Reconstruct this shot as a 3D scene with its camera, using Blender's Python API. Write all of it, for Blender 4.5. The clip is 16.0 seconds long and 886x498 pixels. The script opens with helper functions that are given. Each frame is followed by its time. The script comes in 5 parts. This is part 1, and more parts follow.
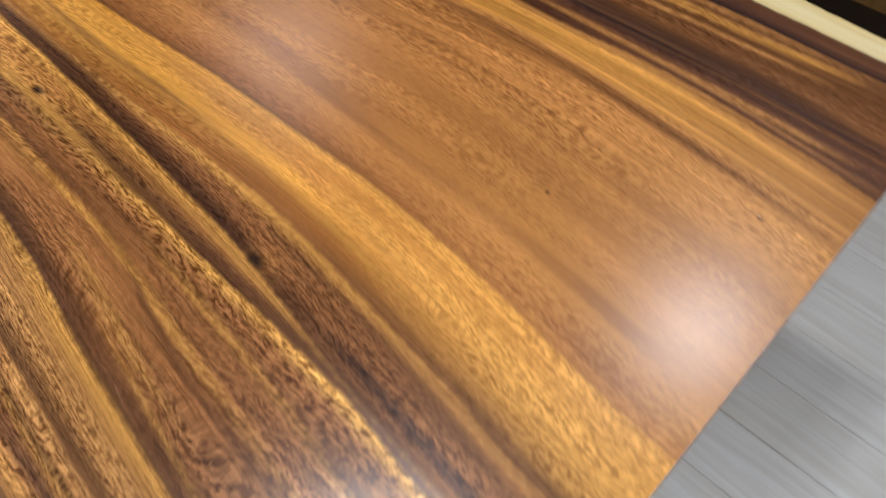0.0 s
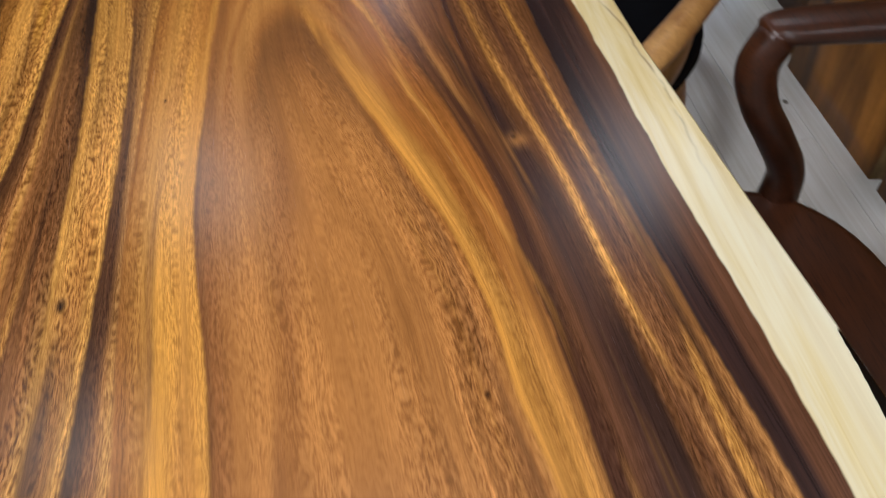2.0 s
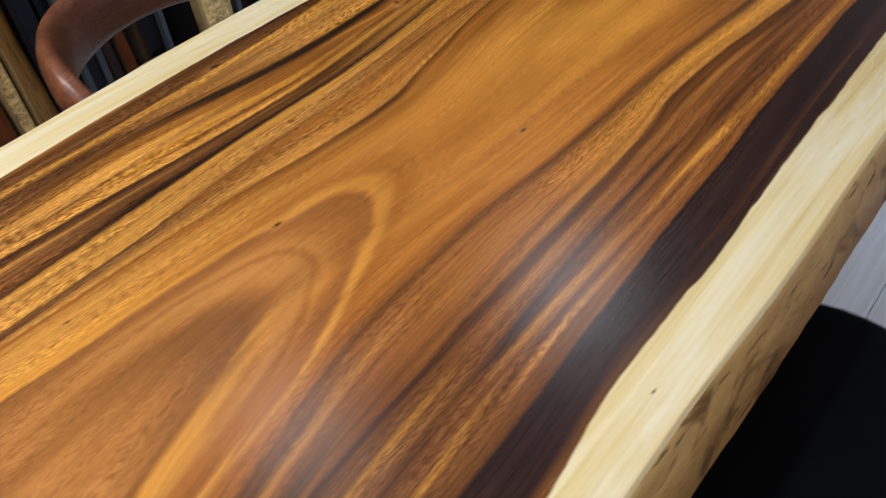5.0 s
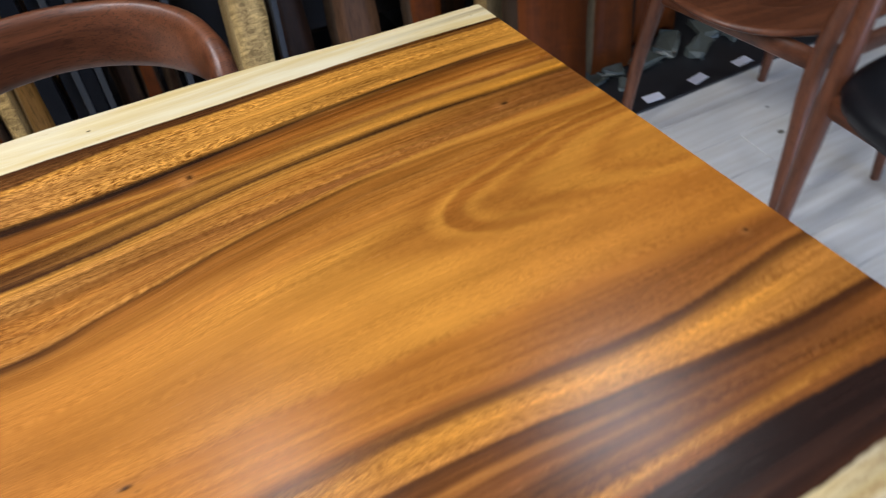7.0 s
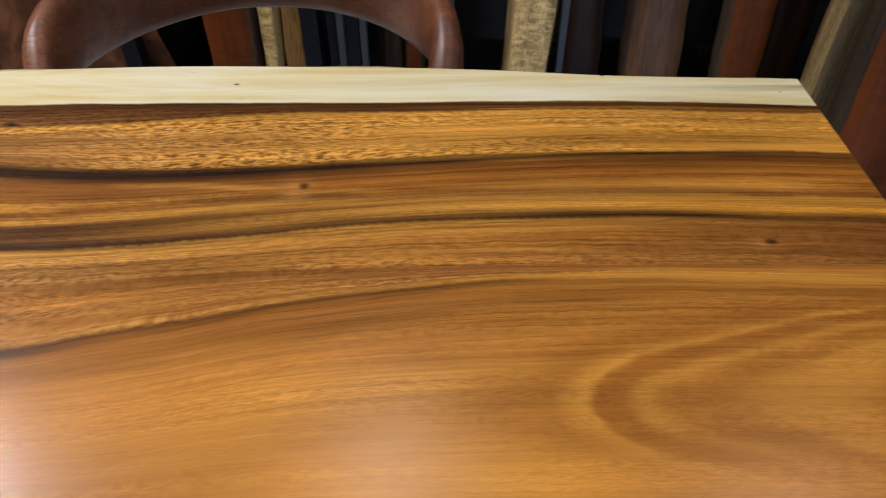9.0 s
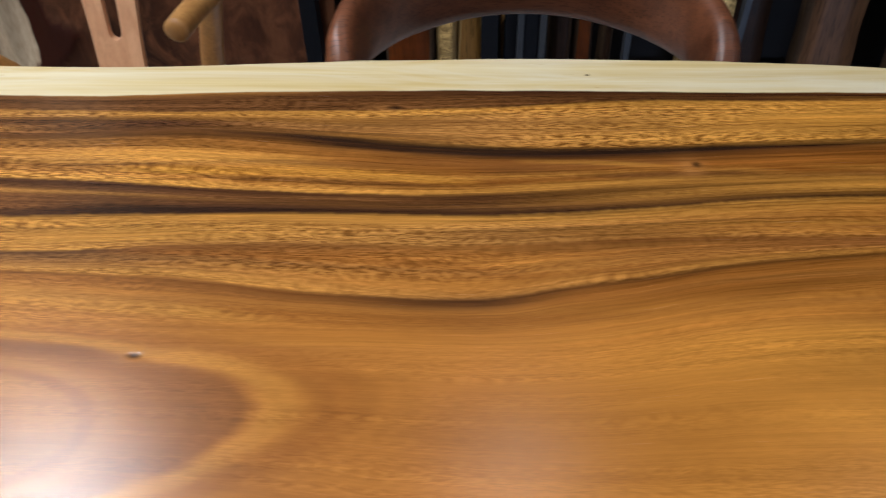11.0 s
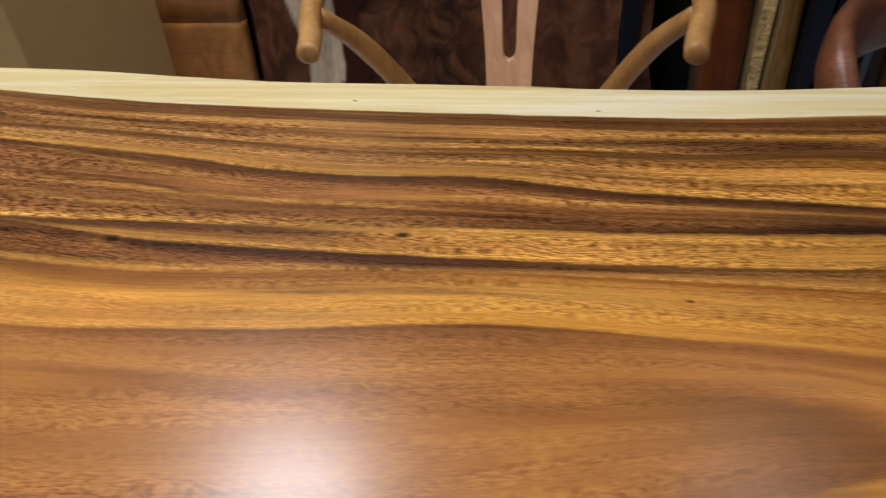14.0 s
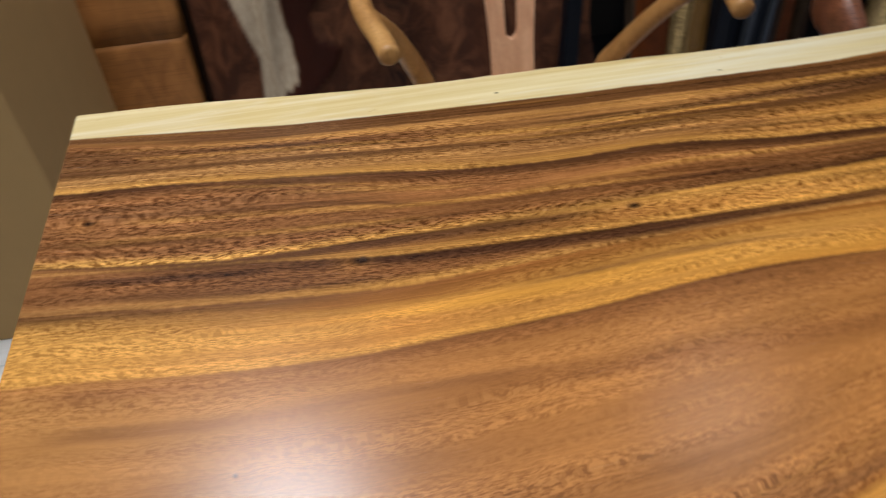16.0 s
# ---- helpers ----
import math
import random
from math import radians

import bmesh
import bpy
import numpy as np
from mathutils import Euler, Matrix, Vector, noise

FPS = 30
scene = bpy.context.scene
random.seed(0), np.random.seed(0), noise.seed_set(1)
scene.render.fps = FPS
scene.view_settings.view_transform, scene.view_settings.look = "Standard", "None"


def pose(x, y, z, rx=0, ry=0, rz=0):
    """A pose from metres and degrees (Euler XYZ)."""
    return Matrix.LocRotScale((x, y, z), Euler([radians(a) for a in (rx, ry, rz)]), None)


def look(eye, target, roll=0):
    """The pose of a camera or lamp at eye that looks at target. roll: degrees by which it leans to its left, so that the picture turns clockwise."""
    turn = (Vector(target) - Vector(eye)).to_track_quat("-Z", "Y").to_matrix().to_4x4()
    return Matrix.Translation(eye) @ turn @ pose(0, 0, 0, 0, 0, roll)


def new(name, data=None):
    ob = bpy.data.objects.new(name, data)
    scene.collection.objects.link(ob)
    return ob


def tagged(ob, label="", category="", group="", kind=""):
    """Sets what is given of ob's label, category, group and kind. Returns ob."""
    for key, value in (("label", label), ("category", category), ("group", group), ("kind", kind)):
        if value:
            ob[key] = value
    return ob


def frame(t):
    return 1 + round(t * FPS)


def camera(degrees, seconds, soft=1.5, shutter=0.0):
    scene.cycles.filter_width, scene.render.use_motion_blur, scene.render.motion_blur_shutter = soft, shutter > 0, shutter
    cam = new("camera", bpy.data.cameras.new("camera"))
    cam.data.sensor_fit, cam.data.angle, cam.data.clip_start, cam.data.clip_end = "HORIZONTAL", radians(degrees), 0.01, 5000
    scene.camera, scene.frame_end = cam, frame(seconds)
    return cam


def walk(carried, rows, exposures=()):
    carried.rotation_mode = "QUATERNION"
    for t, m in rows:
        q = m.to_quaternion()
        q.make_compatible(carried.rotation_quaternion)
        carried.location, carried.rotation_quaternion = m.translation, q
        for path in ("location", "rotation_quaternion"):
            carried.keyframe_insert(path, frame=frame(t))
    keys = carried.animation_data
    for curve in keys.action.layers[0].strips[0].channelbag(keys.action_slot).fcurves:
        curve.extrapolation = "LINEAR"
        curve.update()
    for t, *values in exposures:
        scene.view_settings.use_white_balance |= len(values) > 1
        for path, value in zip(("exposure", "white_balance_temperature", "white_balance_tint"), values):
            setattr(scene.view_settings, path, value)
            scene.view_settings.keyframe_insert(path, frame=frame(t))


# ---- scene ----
cam = camera(60.4, 16.0, 1.2, 0.5)
PATH = [
    (0, (-0.92, 0.24, 1.168), (-0.158, -0.649, -0.453), 3.0),
    (0.5, (-0.915, 0.151, 1.187), (0.058, -0.585, -0.398), 1.8),
    (1, (-0.918, 0.036, 1.214), (0.188, -0.498, -0.364), 1.4),
    (1.5, (-0.865, -0.075, 1.207), (0.341, -0.382, -0.358), -1.8),
    (2, (-0.744, -0.123, 1.214), (0.492, -0.325, -0.346), -0.3),
    (2.5, (-0.626, -0.155, 1.213), (0.611, -0.17, -0.358), -1.0),
    (3, (-0.573, -0.249, 1.205), (0.666, 0.017, -0.342), -2.8),
    (5.3, (-0.128, -0.56, 1.257), (0.85, 0.467, -0.153), -4.5),
    (5.5, (-0.054, -0.585, 1.263), (0.895, 0.476, -0.141), -4.3),
    (6, (0.126, -0.589, 1.274), (0.968, 0.537, -0.148), -4.6),
    (6.5, (0.283, -0.546, 1.286), (1.015, 0.63, -0.156), -5.6),
    (7, (0.438, -0.461, 1.24), (1.043, 0.78, -0.208), -3.7),
    (7.5, (0.553, -0.366, 1.196), (0.946, 0.955, -0.253), -2.7),
    (8, (0.604, -0.262, 1.158), (0.808, 1.069, -0.32), -0.9),
    (8.2, (0.616, -0.24, 1.139), (0.754, 1.105, -0.334), -0.6),
    (10.5, (0.377, -0.286, 1.117), (0.326, 1.143, -0.281), -0.3),
    (11, (0.291, -0.31, 1.124), (0.206, 1.126, -0.266), -1.5),
    (11.5, (0.183, -0.327, 1.128), (0.075, 1.114, -0.255), -1.9),
    (12, (0.097, -0.346, 1.132), (-0.04, 1.097, -0.247), -2.5),
    (12.5, (0.014, -0.37, 1.139), (-0.155, 1.084, -0.224), -3.1),
    (13, (-0.069, -0.379, 1.148), (-0.256, 1.076, -0.212), -3.1),
    (13.5, (-0.142, -0.375, 1.15), (-0.361, 1.08, -0.205), -4.0),
    (14, (-0.251, -0.365, 1.165), (-0.497, 1.082, -0.194), -4.7),
    (14.5, (-0.348, -0.363, 1.173), (-0.603, 1.07, -0.199), -5.7),
    (15, (-0.437, -0.357, 1.182), (-0.699, 1.077, -0.188), -6.3),
    (15.5, (-0.535, -0.368, 1.191), (-0.663, 1.069, -0.194), -5.7),
    (16, (-0.615, -0.383, 1.215), (-0.433, 1.017, -0.202), -3.6),
]
# The film camera opens and closes as it goes.
EXPOSURES = [(0, 0.13), (3, 0.27), (5.3, 0.62), (6.5, 0.86), (7.5, 0.94), (8.2, 0.8), (10.5, 0.43), (12.5, 0.22), (14, 0.1), (16, 0.06)]
walk(cam, [(t, look(eye, target, roll)) for t, eye, target, roll in PATH], EXPOSURES)

# ---- light ----
world = bpy.data.worlds.new("world")
world.use_nodes = True
world.node_tree.nodes["Background"].inputs[0].default_value = (0.75, 0.85, 1.0, 1)
world.node_tree.nodes["Background"].inputs[1].default_value = 0.25
scene.world = world
scene.view_settings.exposure = 0.0

CEILING = 2.62
WARM = (1.0, 0.945, 0.93)
COOL = (0.82, 0.89, 1.0)
SPOT = (0.88, 0.925, 1.0)


def lamp(name, x, y, watts, size, z=CEILING - 0.02, colour=WARM):
    data = bpy.data.lights.new(name, "AREA")
    data.shape, data.size, data.energy, data.color = "DISK", size, watts, colour
    ob = new(name, data)
    ob.location = (x, y, z - 0.11)
    return ob


# x, y, watts, width of the lens
LAMPS = [(-0.6, -0.05, 5.5, 0.12), (-0.45, -0.0, 9.5, 0.12), (-1.0, 0.77, 19.5, 0.42), (-0.73, -1.3, 10, 0.3), (1.52, 0.48, 3.0, 0.4), (0.42, 0.85, 1.9, 0.34), (1.3, -1.25, 4.2, 0.5), (-2.4, 0.2, 12, 0.12), (2.9, -0.4, 3, 0.12)]
for lx, ly, watts, wide in LAMPS:
    lamp("spot_lamp", lx, ly, watts, wide, colour=COOL if lx > 1 and ly < 0 else SPOT if lx < 0 or lx > 1 else WARM)
data = bpy.data.lights.new("window_daylight", "AREA")
data.shape, data.size, data.size_y, data.energy, data.color = "RECTANGLE", 1.2, 0.8, 58, (0.46, 0.63, 1.0)
daylight = new("window_daylight", data)
daylight.matrix_world = look((1.95, -2.93, 0.6), (0.95, -0.7, 0.0))


# ---- materials ----
def lin(*rgb):
    """Linear colour from 0-255 sRGB."""
    return tuple((c / 255 / 12.92) if c <= 10 else ((c / 255 + 0.055) / 1.055) ** 2.4 for c in rgb)


class Mat:
    """A small builder of node materials."""

    def __init__(self, name, rough=0.5, metal=0.0):
        self.m = bpy.data.materials.new(name)
        self.m.use_nodes = True
        self.n, self.l = self.m.node_tree.nodes, self.m.node_tree.links
        self.b = self.n["Principled BSDF"]
        self.b.inputs["Roughness"].default_value, self.b.inputs["Metallic"].default_value = rough, metal
        self.tc = self.n.new("ShaderNodeTexCoord")

    def link(self, value, socket):
        if hasattr(value, "is_output"):
            self.l.new(value, socket)
        elif isinstance(value, tuple):
            socket.default_value = (*value, 1.0)[: len(socket.default_value)]
        else:
            socket.default_value = value

    def coords(self, scale, shift=(0, 0, 0), source=None):
        mp = self.n.new("ShaderNodeMapping")
        self.l.new(source or self.tc.outputs["Object"], mp.inputs[0])
        mp.inputs["Scale"].default_value, mp.inputs["Location"].default_value = scale, shift
        return mp.outputs[0]

    def noise(self, vec, scale=1.0, detail=4.0, rough=0.55, distort=0.0):
        t = self.n.new("ShaderNodeTexNoise")
        self.l.new(vec, t.inputs["Vector"])
        for k, v in (("Scale", scale), ("Detail", detail), ("Roughness", rough), ("Distortion", distort)):
            t.inputs[k].default_value = v
        return t.outputs["Fac"]

    def ramp(self, fac, stops, linear=True):
        r = self.n.new("ShaderNodeValToRGB")
        self.l.new(fac, r.inputs[0])
        e = r.color_ramp.elements
        while len(e) < len(stops):
            e.new(0.5)
        for el, (p, c) in zip(e, stops):
            el.position, el.color = p, ((*c, 1) if isinstance(c, tuple) else (c, c, c, 1))
        return r.outputs[0]

    def maths(self, op, a, b=0.0, c=0.0):
        t = self.n.new("ShaderNodeMath")
        t.operation = op
        for value, s in zip((a, b, c), t.inputs):
            self.link(value, s)
        return t.outputs[0]

    def mix(self, fac, a, b, kind="MIX"):
        t = self.n.new("ShaderNodeMix")
        t.data_type, t.blend_type = "RGBA", kind
        self.link(fac, t.inputs[0]), self.link(a, t.inputs[6]), self.link(b, t.inputs[7])
        return t.outputs[2]

    def attr(self, name, out="Fac"):
        t = self.n.new("ShaderNodeAttribute")
        t.attribute_name = name
        return t.outputs[out]

    def random(self):
        return self.n.new("ShaderNodeObjectInfo").outputs["Random"]

    def base(self, colour):
        self.link(colour, self.b.inputs["Base Color"])
        return self

    def bump(self, height, strength=0.2, distance=0.001):
        t = self.n.new("ShaderNodeBump")
        t.inputs["Strength"].default_value, t.inputs["Distance"].default_value = strength, distance
        self.l.new(height, t.inputs["Height"])
        self.l.new(t.outputs[0], self.b.inputs["Normal"])
        return self

    def rough(self, value):
        self.link(value, self.b.inputs["Roughness"])
        return self


def wood(name, dark, light, rough=0.4, axis=0, scale=1.0, stripe=0.5, figure=0.0, gloss=0.5, pore_depth=0.55):
    """Timber with its grain along one axis of the object: fibres, pores and broad stripes."""
    w = Mat(name, rough)
    along = [60.0 * scale] * 3
    along[axis] = 2.2 * scale
    fibre = w.noise(w.coords(tuple(along)), 1.0, 6, 0.6, 0.6)
    broad = [9.0 * scale] * 3
    broad[axis] = 0.9 * scale
    bands = w.noise(w.coords(tuple(broad), (3, 1, 2)), 1.0, 3, 0.5, 0.8)
    pore = [420.0 * scale] * 3
    pore[axis] = 30.0 * scale
    pores = w.noise(w.coords(tuple(pore)), 1.0, 2, 0.5)
    fac = w.maths("ADD", w.maths("MULTIPLY", fibre, 1 - stripe), w.maths("MULTIPLY", bands, stripe))
    colour = w.mix(w.ramp(fac, [(0.33, 0.0), (0.68, 1.0)]), dark, light)
    if figure:
        curl = [14.0 * scale] * 3
        curl[axis] = 34.0 * scale
        colour = w.mix(w.ramp(w.noise(w.coords(tuple(curl), (5, 4, 1)), 1.0, 3, 0.5, 1.2), [(0.4, 0.0), (0.65, figure)]), colour, tuple(min(1, c * 1.9) for c in light))
    colour = w.mix(w.ramp(pores, [(0.36, pore_depth), (0.46, 0.0)]), colour, tuple(c * 0.4 for c in dark))
    w.b.inputs["Specular IOR Level"].default_value = gloss
    return w.base(colour).bump(fibre, 0.12, 0.0006).m


def plain(name, colour, rough=0.5, metal=0.0, spread=0.12, scale=30.0, bump=0.0):
    p = Mat(name, rough, metal)
    n = p.noise(p.coords((1, 1, 1)), scale, 5, 0.6)
    big = p.noise(p.coords((1, 1, 1), (7, 3, 5)), scale / 9, 3, 0.5)
    fac = p.maths("ADD", p.maths("MULTIPLY", n, 0.5), p.maths("MULTIPLY", big, 0.5))
    p.base(p.mix(p.ramp(fac, [(0.3, 0.0), (0.7, 1.0)]), tuple(c * (1 - spread) for c in colour), tuple(min(1, c * (1 + spread)) for c in colour)))
    if bump:
        p.bump(n, bump, 0.001)
    return p.m


def slab_material():
    """The oiled slab: tone and grain run from the mesh, fibres, flecks and pores on top, pale sapwood at the edges."""
    s = Mat("oiled_slab_wood", 0.3)
    tone, sap, flow = s.attr("tone", "Color"), s.attr("sap"), s.attr("flow")
    sep = s.n.new("ShaderNodeSeparateXYZ")
    s.l.new(s.tc.outputs["Object"], sep.inputs[0])
    wig = s.noise(s.coords((38, 70, 1), (3, 8, 1)), 1.0, 2, 0.5)
    level = s.maths("MULTIPLY_ADD", s.maths("SUBTRACT", wig, 0.5), 0.0035, flow)
    com = s.n.new("ShaderNodeCombineXYZ")
    s.l.new(sep.outputs[0], com.inputs[0]), s.l.new(level, com.inputs[1]), s.l.new(sep.outputs[2], com.inputs[2])
    g = com.outputs[0]
    calm, tex, fleck = s.attr("calm"), s.attr("tex"), s.attr("fleck")
    strong = s.maths("SUBTRACT", 1.0, s.maths("MULTIPLY", calm, 0.8))
    streak = s.noise(s.coords((1.7, 170, 3), (0, 0, 0), g), 1.0, 6, 0.65, 0.25)
    fine = s.noise(s.coords((16, 900, 3), (2, 5, 1), g), 1.0, 3, 0.65, 0.2)
    # Short vessel lines that lean a little, first one way and then the other.
    sway = s.noise(s.coords((9, 60, 3), (1, 9, 3), g), 1.0, 1, 0.5, 0.0)
    lean = s.n.new("ShaderNodeCombineXYZ")
    s.l.new(sep.outputs[0], lean.inputs[0])
    s.l.new(s.maths("MULTIPLY_ADD", s.maths("SUBTRACT", sway, 0.5), 0.02, level), lean.inputs[1])
    vessel = s.noise(s.coords((100, 700, 3), (5, 2, 6), lean.outputs[0]), 1.0, 1, 0.5, 0.15)
    small = s.noise(s.coords((190, 1200, 3), (8, 1, 2), lean.outputs[0]), 1.0, 1, 0.5, 0.2)
    ticks = s.maths("MULTIPLY_ADD", small, 0.4, s.maths("MULTIPLY", vessel, 0.6))
    rows = s.noise(s.coords((0.9, 62, 3), (4, 4, 2), g), 1.0, 3, 0.55)
    cloud = s.noise(s.coords((6, 22, 3), (6, 2, 4), g), 1.0, 4, 0.55, 0.8)
    m1 = s.maths("MULTIPLY_ADD", s.maths("SUBTRACT", streak, 0.5), s.maths("MULTIPLY_ADD", strong, 1.15, 0.05), 1.0)
    m2 = s.maths("MULTIPLY_ADD", s.maths("SUBTRACT", fine, 0.5), s.maths("MULTIPLY_ADD", strong, 0.5, 0.2), 1.0)
    m4 = s.maths("MULTIPLY_ADD", s.maths("SUBTRACT", cloud, 0.5), 0.5, 1.0)
    thread = s.noise(s.coords((7, 420, 3), (7, 1, 9), g), 1.0, 2, 0.55, 0.2)
    m3 = s.maths("MULTIPLY_ADD", s.maths("SUBTRACT", s.ramp(thread, [(0.38, 0.0), (0.62, 1.0)]), 0.5), s.maths("MULTIPLY", strong, s.maths("MULTIPLY_ADD", tex, 0.5, 0.12)), 1.0)
    gain = s.maths("MULTIPLY", s.maths("MULTIPLY", m1, m3), s.maths("MULTIPLY", m2, m4))
    heart = s.mix(1.0, tone, gain, "MULTIPLY")
    # A few thin dark and pale lines along the grain.
    hair = s.noise(s.coords((3.0, 420, 3), (9, 3, 5), g), 1.0, 3, 0.6, 0.3)
    pale_line = s.ramp(s.maths("ABSOLUTE", s.maths("SUBTRACT", hair, 0.56)), [(0.0, 0.6), (0.03, 0.0)])
    heart = s.mix(s.maths("MULTIPLY", pale_line, strong), heart, s.mix(1.0, heart, (1.5, 1.5, 1.5), "MULTIPLY"))
    deep_line = s.ramp(s.maths("ABSOLUTE", s.maths("SUBTRACT", hair, 0.41)), [(0.0, 0.85), (0.04, 0.0)])
    heart = s.mix(s.maths("MULTIPLY", deep_line, strong), heart, s.mix(1.0, heart, (0.48, 0.4, 0.34), "MULTIPLY"))
    # Dark flecks in rows, with pale gaps between them.
    gate = s.ramp(rows, [(0.36, 0.35), (0.52, 1.0)])
    where = s.maths("MINIMUM", s.maths("MULTIPLY", s.maths("MULTIPLY_ADD", tex, 0.4, fleck), gate), 1.0)
    where = s.maths("MULTIPLY", where, s.maths("MULTIPLY_ADD", calm, -0.62, 1.0))
    pit = s.maths("MULTIPLY", s.ramp(ticks, [(0.42, 0.9), (0.465, 0.0)]), where)
    glint = s.maths("MULTIPLY", s.ramp(ticks, [(0.51, 0.0), (0.55, 0.95)]), where)
    heart = s.mix(pit, heart, s.mix(1.0, heart, (0.36, 0.27, 0.2), "MULTIPLY"))
    heart = s.mix(glint, heart, s.mix(1.0, heart, (1.62, 1.74, 1.95), "MULTIPLY"))
    ring = s.noise(s.coords((2.2, 95, 60), (3, 3, 3)), 1.0, 4, 0.6, 0.5)
    cream = s.noise(s.coords((3, 24, 9), (5, 1, 2)), 1.0, 4, 0.6, 0.7)
    pale = s.mix(s.ramp(ring, [(0.3, 0.0), (0.7, 1.0)]), lin(204, 176, 116), lin(226, 208, 160))
    pale = s.mix(s.ramp(cream, [(0.42, 0.0), (0.68, 0.7)]), pale, lin(230, 224, 202))
    stain = s.noise(s.coords((9, 26, 20), (1, 2, 8)), 1.0, 4, 0.6, 0.9)
    low = s.maths("LESS_THAN", sep.outputs[2], 0.7262)
    bark = s.mix(s.ramp(s.noise(s.coords((14, 60, 60)), 1.0, 5, 0.6), [(0.3, 0.0), (0.7, 1.0)]), lin(176, 138, 84), lin(206, 172, 112))
    bark = s.mix(s.ramp(stain, [(0.52, 0.0), (0.62, 0.85)]), bark, lin(104, 72, 36))
    cracks = s.noise(s.coords((26, 190, 190), (8, 4, 2)), 1.0, 3, 0.6, 0.4)
    bark = s.mix(s.ramp(cracks, [(0.33, 0.85), (0.39, 0.0)]), bark, lin(70, 50, 30))
    pale = s.mix(s.ramp(cracks, [(0.24, 0.5), (0.3, 0.0)]), pale, lin(176, 136, 80))
    # Small dark worm holes in the pale wood.
    holes = s.n.new("ShaderNodeTexVoronoi")
    s.l.new(s.coords((11, 22, 4), (3, 7, 0)), holes.inputs["Vector"])
    holes.inputs["Scale"].default_value = 1.0
    pale = s.mix(s.ramp(holes.outputs["Distance"], [(0.022, 0.9), (0.034, 0.0)]), pale, lin(60, 44, 28))
    # One end of the pale wood is worn and spalted.
    spalt = s.noise(s.coords((30, 190, 60), (2, 9, 4)), 1.0, 4, 0.65, 1.2)
    far = s.ramp(s.maths("MULTIPLY_ADD", sep.outputs[0], 0.75, s.maths("MULTIPLY", sep.outputs[1], -0.9)), [(0.8, 0.0), (1.0, 1.0)])
    pale = s.mix(s.maths("MULTIPLY", far, s.ramp(spalt, [(0.47, 0.0), (0.6, 0.65)])), pale, lin(150, 112, 72))
    pale = s.mix(low, pale, bark)
    s.base(s.mix(sap, heart, pale))
    s.rough(s.maths("MULTIPLY_ADD", fine, 0.12, s.maths("MULTIPLY_ADD", low, 0.4, 0.19)))
    s.b.inputs["Specular IOR Level"].default_value = 0.42
    return s.bump(s.maths("ADD", s.maths("MULTIPLY", ticks, s.maths("MULTIPLY", where, 0.8)), s.maths("MULTIPLY", fine, 0.4)), 0.2, 0.0005).m


OAK = wood("pale_oak", lin(150, 100, 50), lin(205, 155, 92), 0.42, 2, pore_depth=0.3)
BEECH = wood("pink_beech", lin(196, 142, 105), lin(224, 176, 138), 0.42, 2, stripe=0.3, pore_depth=0.12)
WALNUT = wood("oiled_walnut", lin(78, 42, 26), lin(136, 82, 54), 0.36, 0)
WALNUT_UP = wood("oiled_walnut_upright", lin(78, 42, 26), lin(132, 80, 54), 0.36, 2)
DARKWOOD = wood("dark_stained_wood", lin(38, 18, 8), lin(74, 38, 20), 0.34, 0)
LEATHER = plain("black_leather", lin(9, 10, 14), 0.72, 0, 0.2, 260, 0.2)
LEATHER.node_tree.nodes["Principled BSDF"].inputs["Specular IOR Level"].default_value = 0.06
HIDELEATHER = plain("smooth_black_leather", lin(16, 18, 24), 0.42, 0, 0.2, 200, 0.2)
STEEL = plain("brushed_steel", lin(190, 190, 192), 0.28, 1.0, 0.06, 80)
WALLPAINT = plain("dark_wall_paint", lin(24, 17, 14), 0.8, 0, 0.2, 6)
CEILPAINT = plain("dark_ceiling_paint", lin(44, 42, 40), 0.85, 0, 0.05, 8)
PLASTER = plain("white_plaster", lin(212, 206, 196), 0.85, 0, 0.05, 8, 0.1)
CARD = plain("brown_cardboard", lin(168, 134, 84), 0.8, 0, 0.06, 14, 0.05)
PAPER = plain("white_paper", lin(216, 216, 226), 0.7, 0, 0.03, 20)
INK = plain("black_ink", lin(92, 92, 104), 0.7)
REDPEN = plain("red_marker", lin(176, 60, 36), 0.7)
BLACKPAINT = plain("black_paint", lin(18, 18, 20), 0.6, 0, 0.2)
NAVY = plain("navy_painted_steel", lin(13, 16, 23), 0.5, 0.0, 0.2)
GREYSTEEL = plain("grey_steel", lin(60, 63, 68), 0.5, 0.3, 0.15)
for dull in (NAVY, GREYSTEEL, BLACKPAINT):
    dull.node_tree.nodes["Principled BSDF"].inputs["Specular IOR Level"].default_value = 0.15
MATBLACK = plain("dark_rubber_mat", lin(30, 31, 34), 0.45, 0, 0.35, 22, 0.3)
GLASSGREY = plain("grey_offcut_stone", lin(78, 84, 80), 0.4, 0, 0.25, 40, 0.2)
LAMPGLOW = Mat("lamp_glow")
LAMPGLOW.b.inputs["Emission Color"].default_value, LAMPGLOW.b.inputs["Emission Strength"].default_value = (*WARM, 1), 6.0
LAMPGLOW = LAMPGLOW.m


